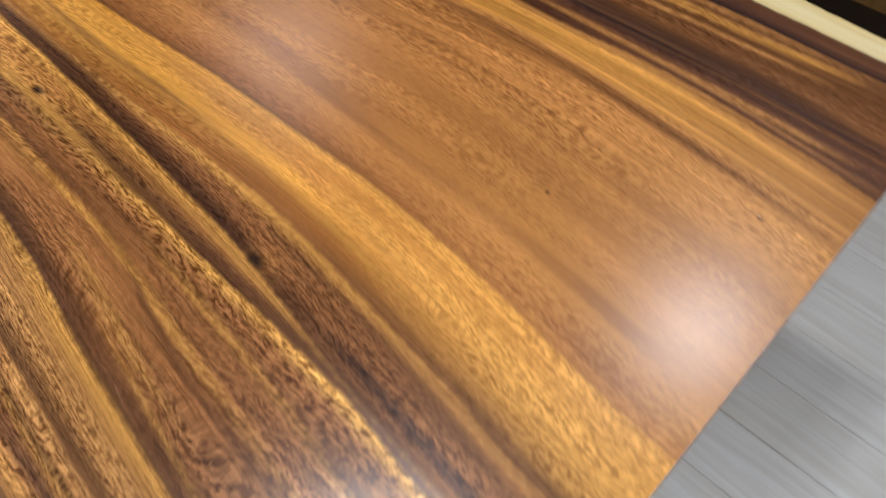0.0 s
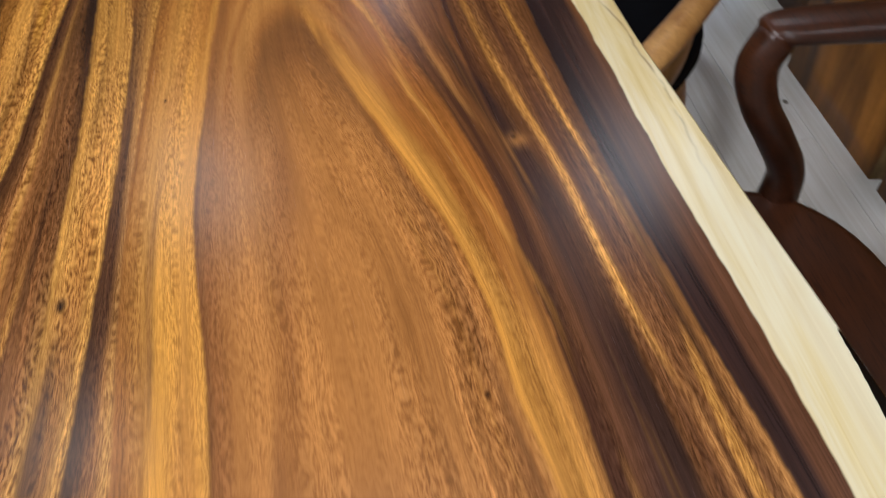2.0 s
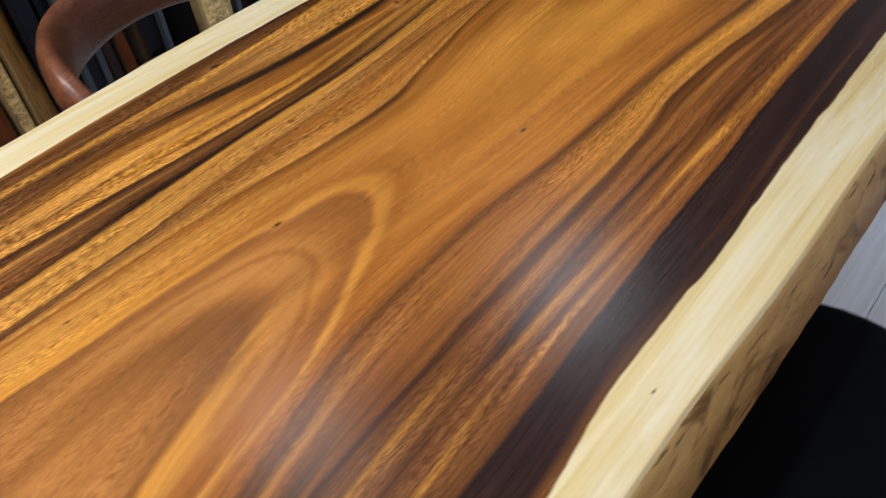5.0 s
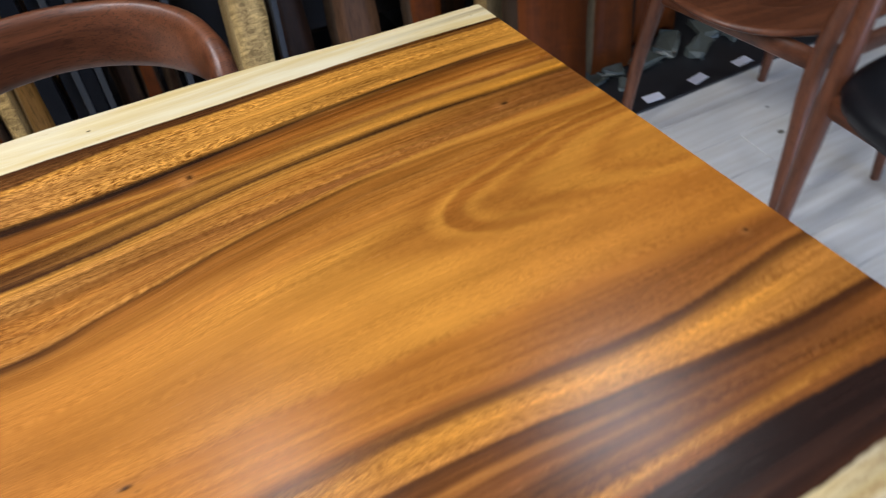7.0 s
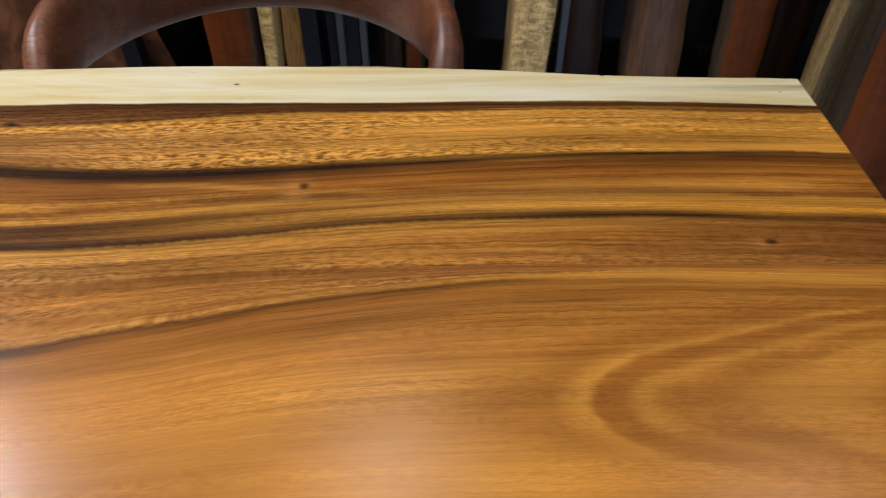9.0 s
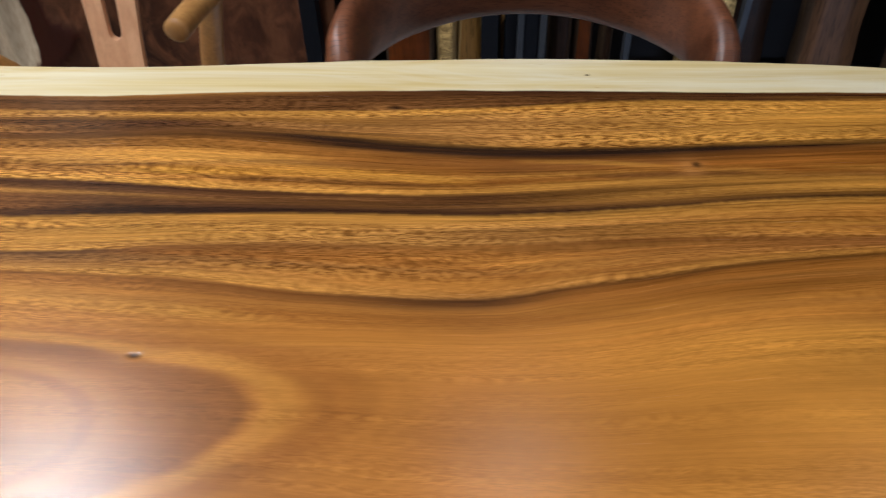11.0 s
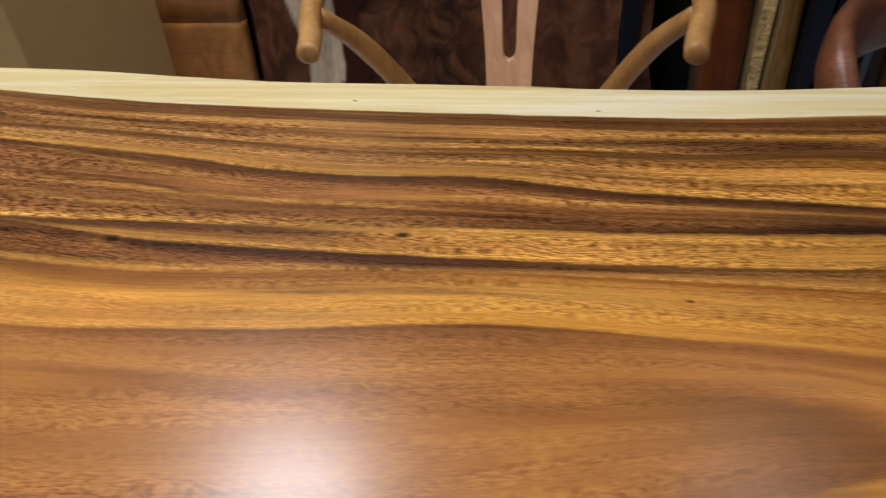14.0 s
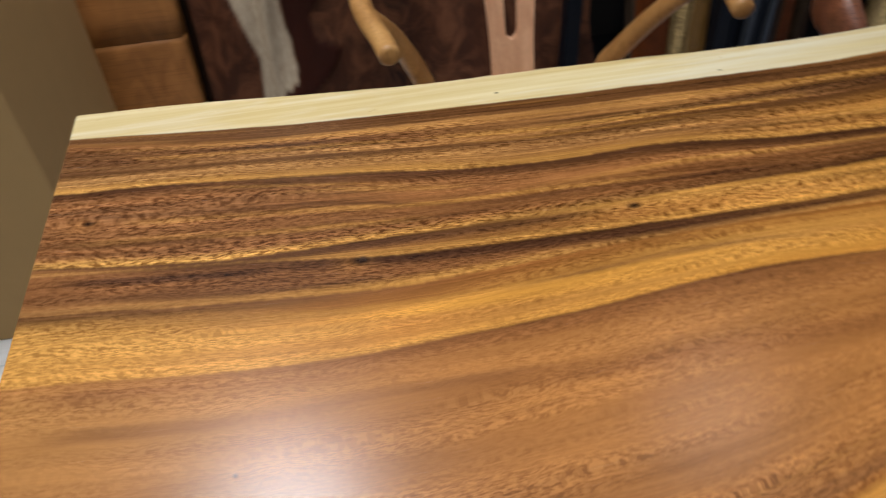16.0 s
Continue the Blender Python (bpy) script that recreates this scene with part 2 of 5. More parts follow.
def floor_material():
    """Whitewashed boards: pale paint rubbed thin over the grain, a few small dark knots."""
    f = Mat("whitewashed_board", 0.32)
    r = f.random()
    shift = f.n.new("ShaderNodeCombineXYZ")
    f.l.new(f.maths("MULTIPLY", r, 37.0), shift.inputs[0]), f.l.new(f.maths("MULTIPLY", r, 11.0), shift.inputs[1])
    add = f.n.new("ShaderNodeVectorMath")
    f.l.new(f.tc.outputs["Object"], add.inputs[0]), f.l.new(shift.outputs[0], add.inputs[1])
    v = add.outputs[0]
    grain = f.noise(f.coords((2.5, 60, 1), (0, 0, 0), v), 1.0, 6, 0.65, 0.6)
    worn = f.noise(f.coords((3, 9, 1), (3, 4, 0), v), 1.0, 5, 0.6, 0.5)
    c = f.mix(f.ramp(grain, [(0.32, 0.0), (0.62, 1.0)]), lin(214, 210, 202), lin(234, 233, 230))
    c = f.mix(f.ramp(worn, [(0.5, 0.0), (0.75, 0.5)]), c, lin(206, 200, 184))
    c = f.mix(f.maths("MULTIPLY", r, 0.25), c, lin(212, 208, 198))
    spots = f.n.new("ShaderNodeTexVoronoi")
    f.l.new(f.coords((6.5, 9.0, 1), (0, 0, 0), v), spots.inputs["Vector"])
    spots.inputs["Scale"].default_value = 1.0
    c = f.mix(f.ramp(spots.outputs["Distance"], [(0.05, 0.9), (0.075, 0.0)]), c, lin(84, 74, 50))
    return f.base(c).bump(grain, 0.15, 0.0008).m


FLOORWOOD = floor_material()


def hide_material():
    """Cowhide: short brown hair, darker along the spine, white patches with a soft ragged edge."""
    h = Mat("cowhide", 0.7)
    h.b.inputs["Specular IOR Level"].default_value = 0.15
    hair = h.noise(h.coords((160, 160, 40)), 1.0, 4, 0.6)
    mottle = h.noise(h.coords((16, 16, 11), (2, 1, 4)), 1.0, 4, 0.6, 0.8)
    cloud = h.noise(h.coords((5, 5, 3)), 1.0, 4, 0.55, 0.6)
    brown = h.mix(h.ramp(cloud, [(0.35, 0.0), (0.7, 1.0)]), lin(30, 15, 9), lin(88, 50, 31))
    brown = h.mix(h.ramp(hair, [(0.3, 0.0), (0.7, 0.5)]), brown, lin(46, 27, 19))
    brown = h.mix(h.ramp(mottle, [(0.42, 0.0), (0.66, 0.75)]), brown, lin(112, 70, 46))
    white, lobe = h.attr("patch"), h.attr("lobe")
    brown = h.mix(lobe, brown, h.mix(cloud, lin(24, 8, 4), lin(66, 27, 15)))
    return h.base(h.mix(white, brown, h.mix(hair, lin(150, 128, 104), lin(206, 190, 164)))).bump(hair, 0.3, 0.002).m


# ---- building helpers ----
def part(name, bm, material, parent=None, label="", smooth=True):
    me = bpy.data.meshes.new(name)
    bmesh.ops.recalc_face_normals(bm, faces=bm.faces)
    bm.to_mesh(me)
    bm.free()
    if material:
        me.materials.append(material)
    if smooth:
        me.shade_smooth()
    ob = new(name, me)
    if parent:
        ob.parent = parent
    if label:
        tagged(ob, label)
    return ob


def thing(name, label, category, group="", at=(0, 0, 0), turn=0.0, kind=""):
    ob = new(name)
    ob.empty_display_size = 0.05
    ob.matrix_basis = pose(*at, 0, 0, turn)
    return tagged(ob, label, category, group, kind)


def box(lo, hi, bevel=0.003, segs=2):
    bm = bmesh.new()
    bmesh.ops.create_cube(bm, size=1)
    for v in bm.verts:
        v.co = [a + (c + 0.5) * (b - a) for a, b, c in zip(lo, hi, v.co)]
    if bevel:
        bmesh.ops.bevel(bm, geom=list(bm.edges), offset=bevel, segments=segs, affect="EDGES", profile=0.5)
    return bm


def spline(points, per=8):
    """A smooth curve (Catmull-Rom) through rows of numbers."""
    p = np.array(points, float)
    p = np.vstack([2 * p[0] - p[1], p, 2 * p[-1] - p[-2]])
    out = []
    for i in range(1, len(p) - 2):
        for s in range(per):
            t = s / per
            a, b, c, d = p[i - 1 : i + 3]
            out.append(0.5 * (2 * b + (c - a) * t + (2 * a - 5 * b + 4 * c - d) * t * t + (3 * b - a - 3 * c + d) * t**3))
    return np.array(out + [p[-2]])


def sweep(rows, segs=14, per=6, up=(0, 0, 1), square=2.0):
    """A bar along a curve: rows of x, y, z, half width, half height; square over 2 gives flatter sides. Rounded ends."""
    path = spline(rows, per)
    bm = bmesh.new()
    rings = []
    n = len(path)
    up = Vector(up)
    for i, row in enumerate(path):
        here = Vector(row[:3])
        d = (Vector(path[min(i + 1, n - 1)][:3]) - Vector(path[max(i - 1, 0)][:3])).normalized()
        side = d.cross(up)
        if side.length < 0.05:
            side = d.cross(Vector((1, 0, 0)))
        side.normalize()
        top = side.cross(d)
        ring = []
        for k in range(segs):
            a = 2 * math.pi * k / segs
            c, s = math.cos(a), math.sin(a)
            e = (abs(c) ** square + abs(s) ** square) ** (-1 / square)
            ring.append(here + side * (c * e * row[3]) + top * (s * e * row[4]))
        rings.append((here, d, ring))
    first, last = rings[0], rings[-1]
    caps = [[(h + (p - h) * f) - d * sgn * (1 - f) * 0.5 * (ring[0] - h).length for p in ring] for (h, d, ring), sgn, f in ((first, 1, 0.6), (last, -1, 0.6))]
    loops = [[bm.verts.new(p) for p in ring] for ring in [caps[0]] + [r for _, _, r in rings] + [caps[1]]]
    for a, b in zip(loops, loops[1:]):
        for k in range(segs):
            bm.faces.new((a[k], a[(k + 1) % segs], b[(k + 1) % segs], b[k]))
    bm.faces.new(loops[0][::-1]), bm.faces.new(loops[-1])
    return bm


def disc_cushion(rx, ry, thick, dome=0.012, power=2.4, segs=48, rings=7):
    """A padded or saddled round-cornered plate, centred, its underside at z = 0. dome < 0 hollows it."""
    bm = bmesh.new()
    prof = [(0.985, 0.0), (1.0, thick * 0.3), (1.0, thick * 0.6), (0.975, thick * 0.93)] + [(f, thick + dome * (1 - f * f)) for f in np.linspace(0.93, 0.12, rings)]
    loops = []
    for f, z in prof:
        loop = []
        for k in range(segs):
            a = 2 * math.pi * k / segs
            c, s = math.cos(a), math.sin(a)
            e = (abs(c) ** power + abs(s) ** power) ** (-1 / power)
            loop.append(bm.verts.new((rx * f * c * e, ry * f * s * e, z)))
        loops.append(loop)
    for a, b in zip(loops, loops[1:]):
        for k in range(segs):
            bm.faces.new((a[k], a[(k + 1) % segs], b[(k + 1) % segs], b[k]))
    bm.faces.new(loops[0][::-1]), bm.faces.new(loops[-1])
    return bm


def moved(bm, m):
    bmesh.ops.transform(bm, matrix=m, verts=bm.verts)
    return bm


# ---- room ----


def wall(name, lo, hi, material):
    ob = part(name, box(lo, hi, 0), material, smooth=False)
    return tagged(ob, kind="structure")


wall("wall_north", (-4.1, 1.62, 0), (4.1, 1.72, CEILING), WALLPAINT)
wall("wall_south_left", (-4.1, -3.1, 0), (1.3, -3.0, CEILING), PLASTER)
wall("wall_south_right", (2.6, -3.1, 0), (4.1, -3.0, CEILING), PLASTER)
wall("wall_west", (-4.1, -3.0, 0), (-4.0, 1.62, CEILING), PLASTER)
wall("wall_east", (4.0, -3.0, 0), (4.1, 1.62, CEILING), PLASTER)
wall("wall_south_low", (1.3, -3.1, 0.0), (2.6, -3.0, 0.1), PLASTER)
wall("wall_south_high", (1.3, -3.1, 1.3), (2.6, -3.0, CEILING), PLASTER)
wall("ceiling", (-4.1, -3.1, CEILING), (4.1, 1.72, CEILING + 0.1), CEILPAINT)
window = thing("window_1", "", "", at=(1.95, -3.05, 0.1), turn=90, kind="structure")
for lo, hi in (((-0.03, -0.65, 0), (0.03, -0.59, 1.2)), ((-0.03, 0.59, 0), (0.03, 0.65, 1.2)), ((-0.03, -0.59, 0), (0.03, 0.59, 0.06)), ((-0.03, -0.59, 1.14), (0.03, 0.59, 1.2)), ((-0.02, -0.02, 0.06), (0.02, 0.02, 1.14))):
    part("window_frame", box(lo, hi, 0.004), PLASTER, window, smooth=False)

for lx, ly, watts, wide in LAMPS:
    spot = thing("ceiling_spotlight", "round white ceiling spotlight with a warm lens", "ceiling light", "ceiling spotlights", at=(lx, ly, CEILING))
    bm = bmesh.new()
    bmesh.ops.create_cone(bm, cap_ends=True, segments=32, radius1=0.06, radius2=0.075, depth=0.09)
    part("housing", moved(bm, pose(0, 0, -0.045)), PLASTER, spot)
    bm = bmesh.new()
    bmesh.ops.create_cone(bm, cap_ends=True, segments=32, radius1=0.045, radius2=0.045, depth=0.006)
    part("lens", moved(bm, pose(0, 0, -0.094)), LAMPGLOW, spot, "glowing warm lens")


# ---- table ----
EDGE_A = [(-0.925, 0.396), (-0.787, 0.389), (-0.565, 0.367), (-0.36, 0.362), (-0.2, 0.355), (-0.05, 0.354), (0.1, 0.363), (0.24, 0.370), (0.37, 0.373), (0.6, 0.366), (0.74, 0.354), (0.91, 0.347)]
EDGE_B = [(-0.925, -0.495), (-0.7, -0.484), (-0.5, -0.468), (-0.36, -0.455), (-0.22, -0.443), (-0.08, -0.431), (0.1, -0.426), (0.3, -0.430), (0.55, -0.428), (0.75, -0.433), (0.97, -0.436)]
SAP_A = [(-0.925, 0.349), (-0.7, 0.322), (-0.53, 0.311), (-0.343, 0.304), (-0.1, 0.299), (0.07, 0.308), (0.3, 0.313), (0.53, 0.3125), (0.73, 0.313), (0.91, 0.304)]
SAP_B = [(-0.925, -0.424), (-0.77, -0.419), (-0.54, -0.411), (-0.34, -0.398), (-0.19, -0.391), (0.0, -0.382), (0.12, -0.37), (0.3, -0.37), (0.45, -0.364), (0.68, -0.362), (0.93, -0.355)]
TOP, THICK = 0.73, 0.066


def along(curve, x):
    c = spline(curve, 10)
    return np.interp(x, c[:, 0], c[:, 1])


NX, NY = 640, 840
gx = np.linspace(0, 1, NX)
gy = np.linspace(0, 1, NY)
U, V = np.meshgrid(gx, gy, indexing="ij")
# The right end is sawn a little out of square.
X = -0.922 + U * 1.842
for _ in range(3):
    ya, yb = along(EDGE_A, X), along(EDGE_B, X)
    Y = yb + (ya - yb) * V
    right = 0.9335 - 0.077 * Y
    X = -0.921 + U * (right + 0.921)


def ripple(x, y, sx, sy, seed, octaves=3):
    """Smooth random relief on the plan, longer along x than across."""
    rng = np.random.RandomState(seed)
    total, amp = np.zeros_like(x), 1.0
    for o in range(octaves):
        px, py = x * sx * 2**o + 100, y * sy * 2**o + 100
        ix, iy = np.floor(px).astype(int), np.floor(py).astype(int)
        fx, fy = px - ix, py - iy
        fx, fy = fx * fx * (3 - 2 * fx), fy * fy * (3 - 2 * fy)
        table = rng.rand(256, 256) - 0.5
        g = lambda a, b: table[(ix + a) % 256, (iy + b) % 256]  # noqa: E731
        total += amp * ((g(0, 0) * (1 - fx) + g(1, 0) * fx) * (1 - fy) + (g(0, 1) * (1 - fx) + g(1, 1) * fx) * fy)
        amp *= 0.5
    return total


# Tones of the heartwood: k black, d dark, v purple, b brown, r red-brown, u rust, p pink-brown, t tan, o orange, g gold, y bright gold.
TONES = {"k": lin(43, 28, 25), "d": lin(72, 43, 29), "v": lin(88, 57, 42), "b": lin(104, 67, 40), "r": lin(134, 86, 50), "u": lin(148, 93, 44), "p": lin(164, 111, 63), "t": lin(172, 121, 70), "o": lin(178, 120, 60), "g": lin(198, 142, 72), "y": lin(214, 152, 68)}
STATIONS = (-0.9, -0.6, -0.3, 0.0, 0.3, 0.6, 0.9)

# Growth lines from one pale edge to the other: the line, the tones just above it, just below it and midway to the next,
# and how flecked that stretch is (0 to 9), each at the seven stations along the slab.
GROWTH = [
    (SAP_A, "bbbbddd", "bbbbddd", "bbbbbdb", "4444433"),
    ([(-0.92, 0.336), (-0.75, 0.308), (-0.51, 0.289), (-0.3, 0.281), (-0.1, 0.276), (0.17, 0.277), (0.3, 0.286), (0.46, 0.297), (0.6, 0.299), (0.75, 0.3), (0.92, 0.293)], "bbbbbdb", "rttgggg", "brtbtgg", "8999866"),
    ([(-0.92, 0.285), (-0.75, 0.271), (-0.6, 0.256), (-0.43, 0.238), (-0.25, 0.24), (-0.1, 0.238), (0, 0.246), (0.07, 0.245), (0.17, 0.234), (0.27, 0.224), (0.35, 0.221), (0.45, 0.225), (0.56, 0.233), (0.67, 0.242), (0.8, 0.243), (0.92, 0.238)], "btbbtgg", "bbbbkdd", "tttouuu", "8996211"),
    ([(-0.92, 0.254), (-0.8, 0.246), (-0.68, 0.231), (-0.54, 0.209), (-0.46, 0.199), (-0.36, 0.197), (-0.28, 0.194), (-0.19, 0.181), (-0.1, 0.176), (0, 0.171), (0.09, 0.163), (0.18, 0.159), (0.26, 0.159), (0.35, 0.166), (0.45, 0.177), (0.6, 0.188), (0.75, 0.19), (0.92, 0.186)], "gggggtr", "dddddgg", "rrrbbgy", "6776322"),
    ([(-0.92, 0.15), (-0.83, 0.135), (-0.75, 0.126), (-0.67, 0.123), (-0.5, 0.121), (-0.37, 0.124), (-0.2, 0.125), (0, 0.131), (0.15, 0.136), (0.25, 0.135), (0.33, 0.138), (0.42, 0.146), (0.5, 0.156), (0.6, 0.163), (0.75, 0.165), (0.86, 0.162), (0.92, 0.158)], "ggbdddd", "ddggggr", "rrogtor", "3599643"),
    ([(-0.92, 0.139), (-0.83, 0.128), (-0.72, 0.115), (-0.62, 0.101), (-0.52, 0.094), (-0.42, 0.089), (-0.3, 0.086), (-0.12, 0.086), (0, 0.092), (0.1, 0.099), (0.2, 0.101), (0.3, 0.102), (0.46, 0.113), (0.63, 0.118), (0.8, 0.116), (0.92, 0.112)], "tgggtor", "rddduru", "rrrtoro", "6788642"),
    ([(-0.92, 0.093), (-0.84, 0.083), (-0.76, 0.073), (-0.64, 0.061), (-0.53, 0.061), (-0.4, 0.068), (-0.28, 0.072), (-0.1, 0.069), (0, 0.068), (0.08, 0.063), (0.15, 0.055), (0.2, 0.05), (0.26, 0.046), (0.31, 0.048), (0.36, 0.06), (0.41, 0.07), (0.46, 0.082), (0.52, 0.091), (0.59, 0.101), (0.65, 0.105), (0.75, 0.106), (0.92, 0.099)], "tgtgtgg", "bruudoo", "gogoooo", "7665222"),
    ([(-0.92, 0.018), (-0.87, 0.014), (-0.79, 0.004), (-0.7, -0.004), (-0.62, -0.006), (-0.55, -0.004), (-0.47, 0.002), (-0.4, 0.008), (-0.31, 0.015), (-0.22, 0.014), (-0.1, 0.008), (-0.03, 0.003), (0.05, 0.0), (0.2, 0.005), (0.35, 0.01), (0.5, 0.04), (0.7, 0.05), (0.92, 0.05)], "ggyoooo", "prrpooo", "tpppogo", "8875434"),
    ([(-0.92, -0.213), (-0.83, -0.222), (-0.75, -0.227), (-0.65, -0.23), (-0.58, -0.228), (-0.5, -0.217), (-0.42, -0.212), (-0.33, -0.193), (-0.25, -0.168), (-0.15, -0.132), (-0.05, -0.104), (0.1, -0.1), (0.3, -0.115), (0.6, -0.12), (0.92, -0.13)], "ttuopoo", "tgyoooo", "tguuoor", "4443223"),
    ([(-0.92, -0.262), (-0.76, -0.272), (-0.6, -0.262), (-0.5, -0.258), (-0.4, -0.25), (-0.31, -0.243), (-0.2, -0.222), (-0.1, -0.196), (0, -0.172), (0.1, -0.163), (0.2, -0.16), (0.3, -0.168), (0.4, -0.171), (0.55, -0.173), (0.65, -0.182), (0.77, -0.19), (0.92, -0.175)], "ttururp", "vddbbdd", "vdbrogt", "4555653"),
    ([(-0.92, -0.31), (-0.75, -0.305), (-0.6, -0.295), (-0.45, -0.288), (-0.33, -0.278), (-0.22, -0.262), (-0.1, -0.247), (0, -0.239), (0.2, -0.232), (0.35, -0.228), (0.43, -0.225), (0.49, -0.216), (0.6, -0.219), (0.7, -0.231), (0.85, -0.243), (0.93, -0.242)], "dkkrttt", "kkddbbd", "bbbbrrr", "5766664"),
    ([(-0.92, -0.4), (-0.75, -0.39), (-0.6, -0.378), (-0.45, -0.362), (-0.31, -0.349), (-0.13, -0.337), (0.05, -0.33), (0.15, -0.323), (0.25, -0.318), (0.33, -0.316), (0.45, -0.313), (0.52, -0.308), (0.65, -0.305), (0.83, -0.304), (0.93, -0.311)], "btbbrrr", "kkkkkkk", "vvvkkkk", "1111111"),
    (SAP_B, "vvvbkkd", "vvvbkkd", "vvvbkkd", "1111111"),
]


def stations(letters):
    """The tones of one string, blended smoothly along the slab."""
    return np.stack([np.interp(X, STATIONS, [TONES[c][k] for c in letters]) for k in range(3)], -1)


wob_x = X + ripple(X, Y, 30, 60, 4) * 0.006
wob_y = Y + ripple(X, Y, 7, 45, 1) * 0.0035 + ripple(X, Y, 24, 90, 2, 2) * 0.0009
run = np.linspace(-0.93, 0.95, 700)
lines = [np.interp(X, run, along(c, run)) for c, *_ in GROWTH]
for upper, lower in zip(lines, lines[1:]):
    np.minimum(lower, upper - 0.0015, out=lower)
tone, spots, flow = np.zeros((*X.shape, 3)), np.zeros_like(X), np.zeros_like(X)
level = [float(along(c, np.array([-0.6, -0.2, 0.2, 0.6])).mean()) for c, *_ in GROWTH]
for i in range(len(GROWTH) - 1):
    top_y, low_y = lines[i], lines[i + 1]
    raw = (top_y - Y) / (top_y - low_y)
    inside = (raw >= 0) & (raw < 1) if 0 < i < len(GROWTH) - 2 else ((raw < 1) if i == 0 else (raw >= 0))
    flow[inside] = (level[i] + (level[i + 1] - level[i]) * raw)[inside]
    s = (top_y - wob_y) / (top_y - low_y)
    inside = (s >= 0) & (s < 1) if 0 < i < len(GROWTH) - 2 else ((s < 1) if i == 0 else (s >= 0))
    s = np.clip(s, 0, 1)
    first, middle, last = stations(GROWTH[i][2]), stations(GROWTH[i][3]), stations(GROWTH[i + 1][1])
    # Each growth band leaves its line over about a centimetre and a half and meets the next one more sharply.
    wide = top_y - low_y
    a = np.clip(s * wide / np.minimum(0.022, wide * 0.5), 0, 1)
    b = np.clip((1 - s) * wide / np.minimum(0.014, wide * 0.5), 0, 1)
    a, b = (a * a * (3 - 2 * a))[..., None], (b * b * (3 - 2 * b))[..., None]
    mixed = middle + (first - middle) * (1 - a) + (last - middle) * (1 - b)
    tone[inside] = mixed[inside]
    much = np.interp(X, STATIONS, [int(c) / 9 for c in GROWTH[i][4]]) * np.clip(0.35 + s * wide / 0.02, 0, 1)
    spots[inside] = much[inside]


broken = np.clip(0.8 + ripple(X, flow, 4, 110, 61) * 1.1, 0.2, 1)


def stripe(letter, strength, rows, above=0.6, below=0.6):
    """A streak along the grain: rows of x, y and half width; above and below say how softly its two sides fade."""
    p = spline(rows, 8)
    colour = np.array(TONES[letter])
    reach = p[:, 2].max() * (1.5 + max(above, below))
    near = (wob_x > p[:, 0].min() - 0.03) & (wob_x < p[:, 0].max() + 0.03) & (wob_y > p[:, 1].min() - reach) & (wob_y < p[:, 1].max() + reach)
    x, y = wob_x[near], wob_y[near]
    best, over, share = np.full(x.shape, 9.0), np.zeros(x.shape, bool), np.zeros(x.shape)
    steps = len(p) - 1
    for i in range(steps):
        a, b = p[i], p[i + 1]
        d = b[:2] - a[:2]
        t = np.clip(((x - a[0]) * d[0] + (y - a[1]) * d[1]) / max(d @ d, 1e-12), 0, 1)
        w = a[2] + (b[2] - a[2]) * t
        far = np.hypot((x - a[0] - d[0] * t) * 0.5, y - a[1] - d[1] * t) / np.maximum(w, 0.0006)
        hit = far < best
        best[hit], share[hit] = far[hit], ((i + t) / steps)[hit]
        over[hit] = (y - a[1] - d[1] * t > 0)[hit]
    soft = np.where(over, above, below)
    edge = np.clip((1 + 0.5 * soft - best) / (0.12 + soft), 0, 1)
    edge = edge * edge * (3 - 2 * edge) * np.clip(np.minimum(share, 1 - share) / 0.16, 0, 1) ** 0.8
    amount = (strength * edge * broken[near])[:, None]
    tone[near] += (colour - tone[near]) * amount
    if letter in "kdv" and np.mean(p[:, 2]) > 0.005:
        spots[near] *= 1 - 0.7 * amount[:, 0]


# Streaks of the striped half.
stripe("d", 0.75, [(-0.9, 0.318, 0.003), (-0.75, 0.293, 0.003), (-0.57, 0.272, 0.004), (-0.42, 0.26, 0.004), (-0.27, 0.255, 0.005), (-0.1, 0.254, 0.008), (0.02, 0.256, 0.006), (0.1, 0.255, 0.002)], 0.5, 1.4)
stripe("g", 0.7, [(-0.55, 0.263, 0.004), (-0.4, 0.249, 0.004), (-0.25, 0.248, 0.003), (-0.12, 0.246, 0.003)], 1.0, 0.4)
stripe("g", 0.6, [(-0.85, 0.296, 0.004), (-0.7, 0.279, 0.004), (-0.55, 0.262, 0.003)], 1.0, 0.5)
stripe("d", 0.7, [(-0.9, 0.3, 0.002), (-0.75, 0.282, 0.002), (-0.62, 0.268, 0.002), (-0.5, 0.256, 0.002)], 0.4, 1.0)
stripe("b", 0.6, [(-0.5, 0.224, 0.004), (-0.38, 0.218, 0.006), (-0.25, 0.214, 0.006), (-0.15, 0.21, 0.003)], 0.5, 1.5)
stripe("g", 0.85, [(-0.2, 0.206, 0.005), (-0.08, 0.205, 0.008), (0.03, 0.209, 0.011), (0.1, 0.206, 0.008), (0.18, 0.2, 0.004)], 1.0, 0.7)
stripe("b", 0.75, [(-0.12, 0.191, 0.0015), (0, 0.197, 0.002), (0.08, 0.202, 0.003), (0.18, 0.199, 0.004), (0.27, 0.198, 0.004)], 0.3, 1.5)
